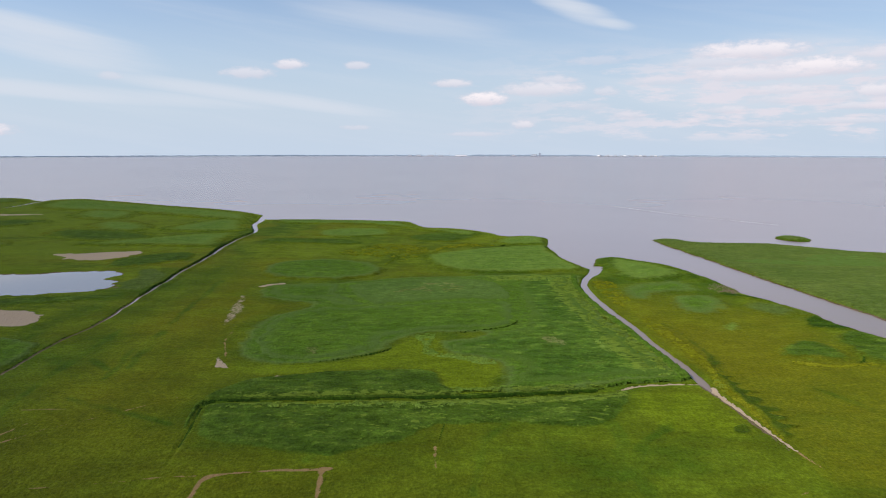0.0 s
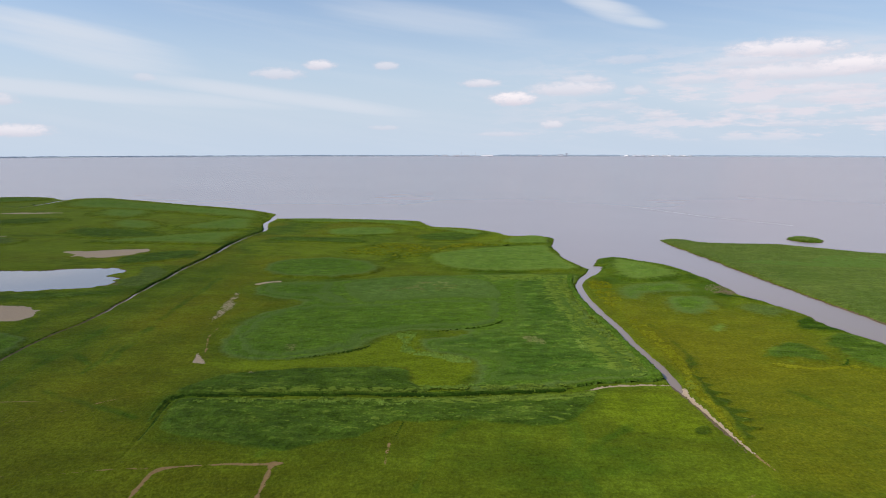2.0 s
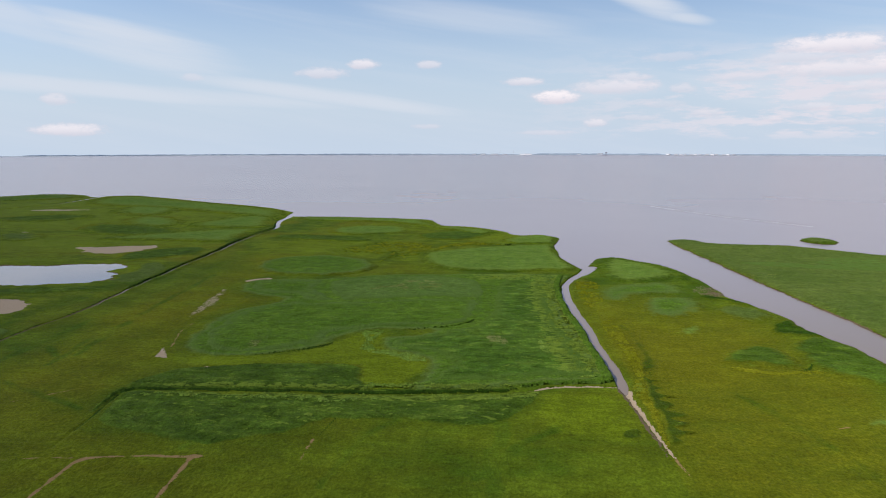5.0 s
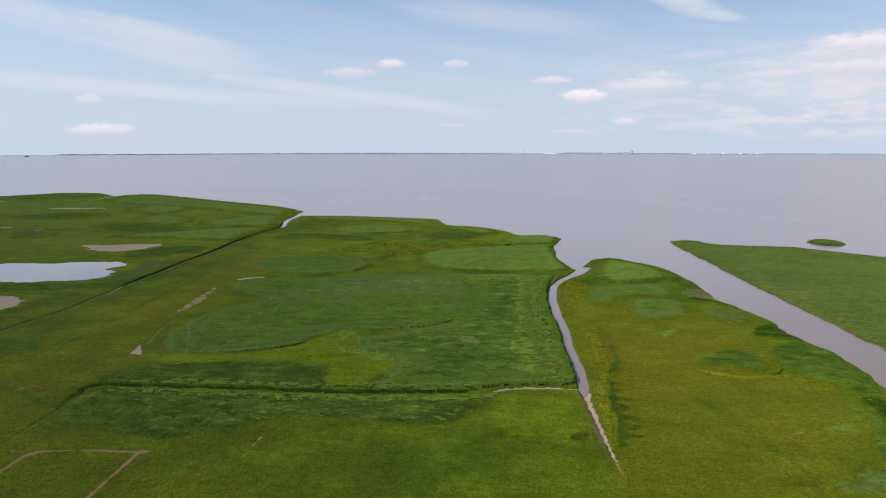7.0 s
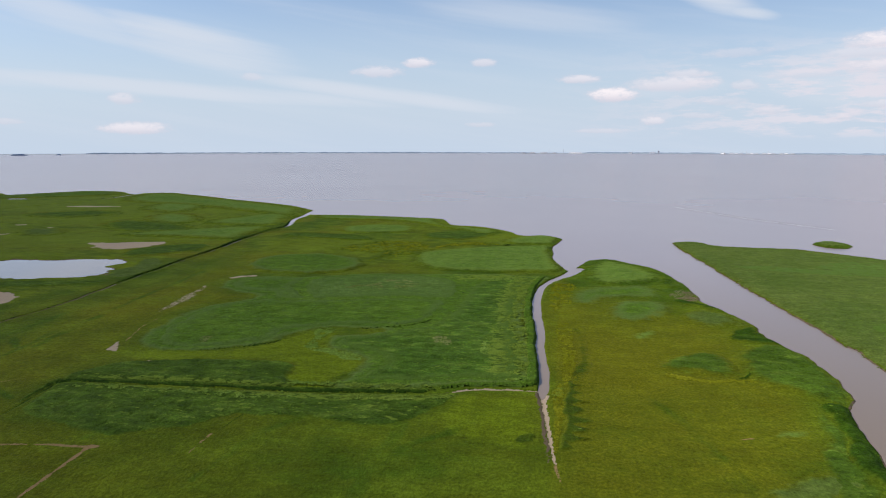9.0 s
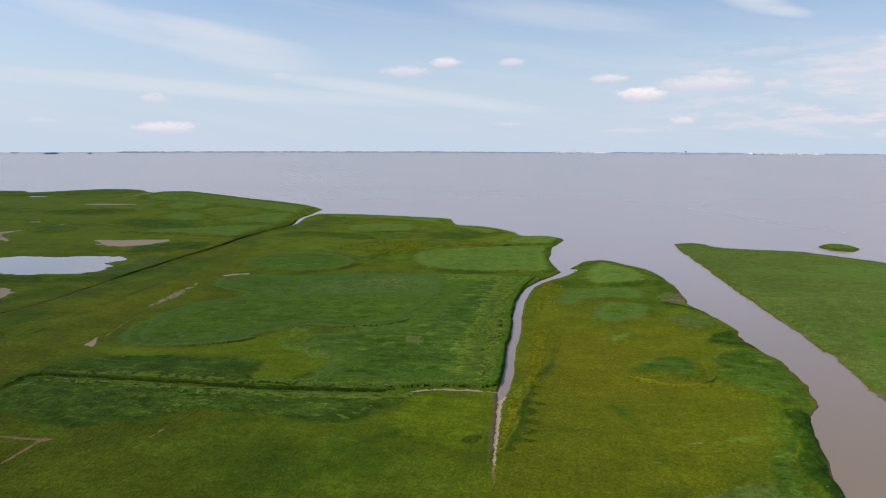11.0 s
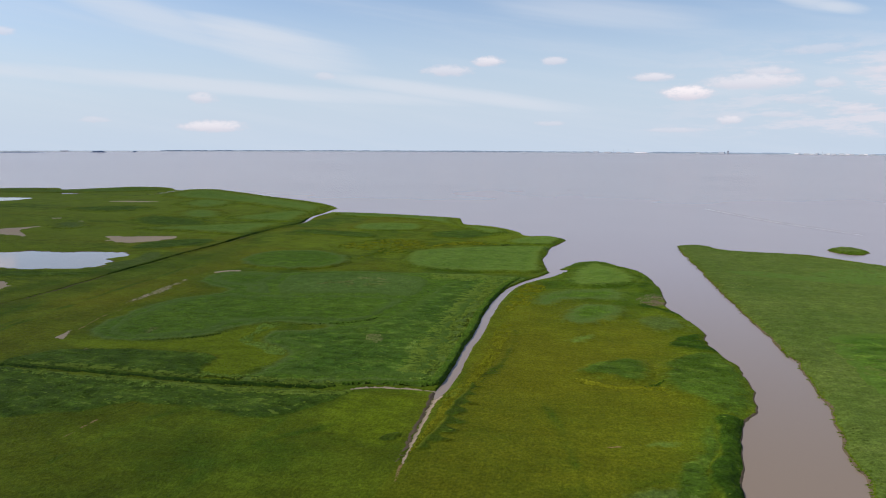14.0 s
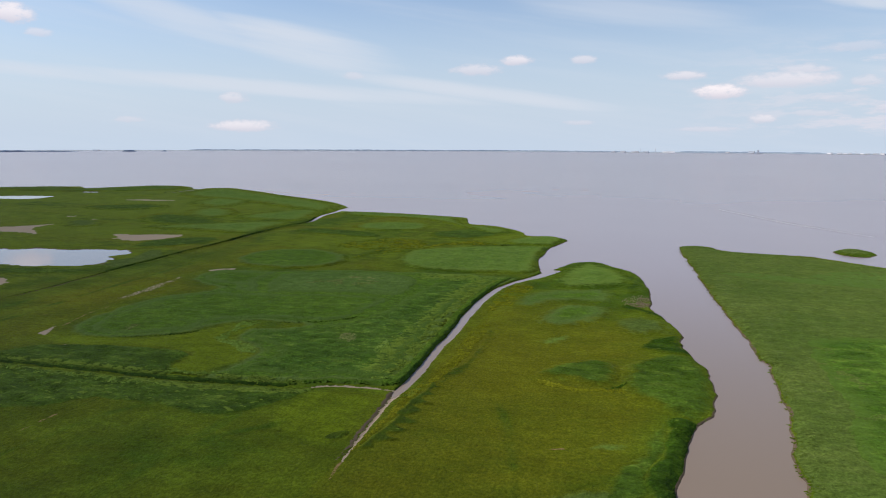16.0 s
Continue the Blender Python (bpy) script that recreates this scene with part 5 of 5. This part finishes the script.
def meadow():
    """Tussocks over the turf, thinning out and broadening with distance from the flight."""
    n = 400000
    y = 95 * (560 / 95) ** RNG.random(n)
    x = 60 + RNG.uniform(-0.78, 0.46, n) * (y + 110)
    z, wet, lush, gold = ground_height(x, y)
    clump = rolling(x, y, 6.0, 41) + 0.5 * rolling(x, y, 40.0, 43)
    ok = (wet > 0.8) & (clump + RNG.normal(0, 0.4, n) > -0.3 + 0.5 * step(y, 230, 420))
    grow = 1 + 0.004 * np.maximum(y - 140, 0)
    v, f = tufts(x[ok], y[ok], z[ok], 0.55 * grow[ok], 0.09 * grow[ok] ** 0.5)
    tagged(new("grass_tussocks", from_arrays("grass_tussocks", v, f, GRASS, (("rim", np.full(len(v), -1.0)), ("lush", np.repeat(lush[ok], 4)), ("gold", np.repeat(gold[ok], 4)), ("fresh", np.repeat(freshness(x[ok], y[ok]), 4))))),
           "olive-green grass tussocks scattered over the turf", "grass", kind="stuff")


meadow()


def debris():
    """Washed-up dead stalks on the mud by the channel."""
    n = 800
    x, y = RNG.uniform(110, 127, n), RNG.uniform(280, 318, n)
    ok = off_area(x, y, MUD_PATCH) < -0.5
    z, wet, _, _ = ground_height(x, y)
    ok &= wet > 0.4
    v, f = tufts(x[ok], y[ok], z[ok], 0.6, 0.22, 0.5)
    tagged(new("dead_reed", from_arrays("dead_reed", v, f, plain("dead_stalk", (0.12, 0.10, 0.045), 0.8, 0.5, 0.8))), "washed-up brown dead reed stalks on bare mud", "plants", kind="stuff")


debris()


def foam_line():
    line = curve([(176, 735, 1.0), (206, 660, 2.0), (221, 625, 2.2), (236, 600, 2.0), (250, 577, 1.6), (262, 556, 0.6)], cuts=12)
    verts, faces = [], []
    for k, (x, y, w) in enumerate(line):
        w = w * (0.6 + 0.5 * (1 + float(field(x, y, 6, 77))))
        verts += [(x - w / 2, y, WATER_Z + 0.02), (x + w / 2, y, WATER_Z + 0.02)]
        if k:
            faces.append((2 * k - 2, 2 * k - 1, 2 * k + 1, 2 * k))
    me = bpy.data.meshes.new("foam_line")
    me.from_pydata(verts, [], faces)
    me.materials.append(FOAM)
    tagged(new("foam_line", me), "thin pale foam line drifting on the water", "foam", kind="stuff")


foam_line()

# ---- far shore ----
SHORE_R = 4800.0


def at(bearing, r=SHORE_R):
    return 60 + r * math.sin(radians(bearing)), r * math.cos(radians(bearing))


def ring_strip(name, b0, b1, profile, mat, label, category, kind, count=1500):
    """A long strip round the horizon: profile(b) gives the rows (radius, height)."""
    rows = []
    for k in range(count + 1):
        b = b0 + (b1 - b0) * k / count
        rows.append([(*at(b, r), z) for r, z in profile(b)])
    n = len(rows[0])
    verts = [v for row in rows for v in row]
    faces = [(k * n + j, k * n + j + 1, (k + 1) * n + j + 1, (k + 1) * n + j) for k in range(count) for j in range(n - 1)]
    me = bpy.data.meshes.new(name)
    me.from_pydata(verts, [], faces)
    me.materials.append(mat)
    return tagged(new(name, me), label, category, kind=kind)


ring_strip("far_shore", -75, 60, lambda b: [(4760, -1.2), (4790, 1.5), (4860, 3.0)], HAZED_LAND, "low hazy far shore along the horizon", "shore", "structure", 400)


def wood_profile(b):
    x = b * 84.0
    h = 8.5 + 2.0 * float(rolling(x, 10.0, 260, 51)) + 1.6 * float(field(x, 3.0, 22, 55))
    h *= float(step(rolling(x, 40.0, 700, 58) + 0.75, 0.0, 0.5)) * 0.45 + 0.55
    if -2.5 < b < 1.6 or 11 < b < 16.2:
        h *= 0.6
    if b < -36:
        h *= 0.5
    return [(4800, 0.5), (4803, h * 0.7), (4812, h), (4840, h * 0.9), (4846, 0.5)]


ring_strip("far_wood", -75, 60, wood_profile, HAZED_TREE, "low belt of trees on the far shore, tinted blue-grey for haze", "trees", "stuff", 2600)


def part(name, bm, mat, parent, label=""):
    me = bpy.data.meshes.new(name)
    bm.to_mesh(me)
    bm.free()
    me.materials.append(mat)
    ob = new(name, me)
    ob.parent = parent
    return tagged(ob, label)


def box(w, d, h, x=0, y=0, z=0):
    bm = bmesh.new()
    bmesh.ops.create_cube(bm, size=1, matrix=Matrix.Translation((x, y, z + h / 2)) @ Matrix.Diagonal((w, d, h, 1)))
    return bm


def cone(r0, r1, h, m=Matrix(), n=10):
    bm = bmesh.new()
    bmesh.ops.create_cone(bm, cap_ends=True, segments=n, radius1=r0, radius2=r1, depth=h, matrix=m @ Matrix.Translation((0, 0, h / 2)))
    return bm


def thing(name, label, category, group="", kind=""):
    return tagged(new(name), label, category, group, kind)


def wind_turbine(turn):
    root = thing("wind_turbine", "slender white wind turbine standing on the far shore", "wind turbine", "far wind turbines")
    part("mast", cone(1.5, 0.9, 17), WHITE, root)
    part("nacelle", box(1.5, 3.2, 1.4, 0, 0, 16.6), WHITE, root)
    for k in range(3):
        m = Matrix.Translation((0, -1.9, 17.3)) @ Matrix.Rotation(radians(turn + 120 * k), 4, "Y")
        part("blade", cone(1.1, 0.25, 9.5, m @ Matrix.Diagonal((1, 0.4, 1, 1)), 6), WHITE, root)
    return root


def facing(b, r=SHORE_R - 5, z=1.4, size=1.0):
    x, y = at(b, r)
    return Matrix.Translation((x, y, z)) @ Matrix.Rotation(radians(-b), 4, "Z") @ Matrix.Diagonal((size, size, size, 1))


TURBINES = [-23.7, -23.0, -22.4, -22.1, -21.4, -17.0, -15.7, -14.4, -14.0, -12.7, -11.2, -9.8, -8.5, -8.2, -6.2, -5.7, -4.4, -3.4, 2.6, 4.2]
kinds = [wind_turbine(a) for a in (0, 40, 75)]
for k, b in enumerate(TURBINES):
    m = facing(b, SHORE_R - 8, 1.2, 0.62 + 0.2 * RNG.random())
    if k < 3:
        kinds[k].matrix_world = m
    else:
        copy_thing(kinds[k % 3], m)


def hall(b, w, h, wall_mat, label, d=7, group="far waterfront buildings"):
    root = thing("industrial_building", label, "building", group)
    part("wall", box(w, d, h), wall_mat, root)
    part("roof", box(w + 1, d + 1, 0.8, 0, 0, h + 0.003), ROOF if wall_mat is not WHITE else PALE_WALL, root)
    root.matrix_world = facing(b, SHORE_R - 24, 1.2) @ Matrix.Rotation(radians(-20), 4, "Z")
    return root


hall(0.75, 82, 6.5, WHITE, "long white industrial hall on the far waterfront")
hall(-0.9, 30, 5, PALE_WALL, "low pale shed on the far waterfront")
hall(-1.7, 46, 6, PALE_WALL, "low pale shed on the far waterfront")
hall(-2.6, 34, 7, PALE_WALL, "low pale shed on the far waterfront")
hall(-3.3, 26, 5, PALE_WALL, "low pale shed on the far waterfront")
hall(4.9, 24, 6, PALE_WALL, "low pale shed on the far waterfront")
hall(6.5, 36, 10, GREY_WALL, "grey block beside a high silo tower")
for k in range(14):
    b = 11.3 + 4.9 * k / 13 + RNG.normal(0, 0.08)
    hall(b, RNG.uniform(14, 30), RNG.uniform(3.5, 7), WHITE if k % 3 == 0 else PALE_WALL, "pale industrial building in a far port")
hall(-42.3, 44, 4, WHITE, "white building on the far western shore")


def silo_tower(b):
    root = thing("silo_tower", "tall grey square tower on the far waterfront", "tower")
    part("shaft", box(11, 11, 15), GREY_WALL, root)
    part("head", box(13, 13, 3, 0, 0, 15.003), GREY_WALL, root)
    part("antenna", cone(0.6, 0.3, 7, Matrix.Translation((0, 0, 18.0))), GREY_WALL, root)
    root.matrix_world = facing(b, SHORE_R - 30, 1.2)


silo_tower(6.95)


def chimney(b, h):
    root = thing("chimney", "thin pale factory chimney on the far shore", "chimney", "far chimneys")
    part("stack", cone(1.3, 0.8, h), PALE_WALL, root)
    part("rim", cone(1.1, 1.1, 1.2, Matrix.Translation((0, 0, h + 0.003))), GREY_WALL, root)
    root.matrix_world = facing(b, SHORE_R - 20, 1.2)


for b, h in ((-1.3, 22), (-0.2, 25), (13.1, 17), (14.6, 15)):
    chimney(b, h)


def far_isle(b0, b1, r, h, seed):
    def prof(b):
        u = (b - b0) / (b1 - b0)
        k = max(0.0, 1 - abs(2 * u - 1) ** 4)
        t = h * k * (0.75 + 0.35 * float(field(b * 80, 5, 16, seed)))
        return [(r - 6, -1.2), (r, 0.4 * k), (r + 2, t), (r + 30, t * 0.9), (r + 36, -1.2)]
    ring_strip("far_isle", b0, b1, prof, HAZED_TREE, "dark wooded spit lying off the far shore", "island", "stuff", 200)


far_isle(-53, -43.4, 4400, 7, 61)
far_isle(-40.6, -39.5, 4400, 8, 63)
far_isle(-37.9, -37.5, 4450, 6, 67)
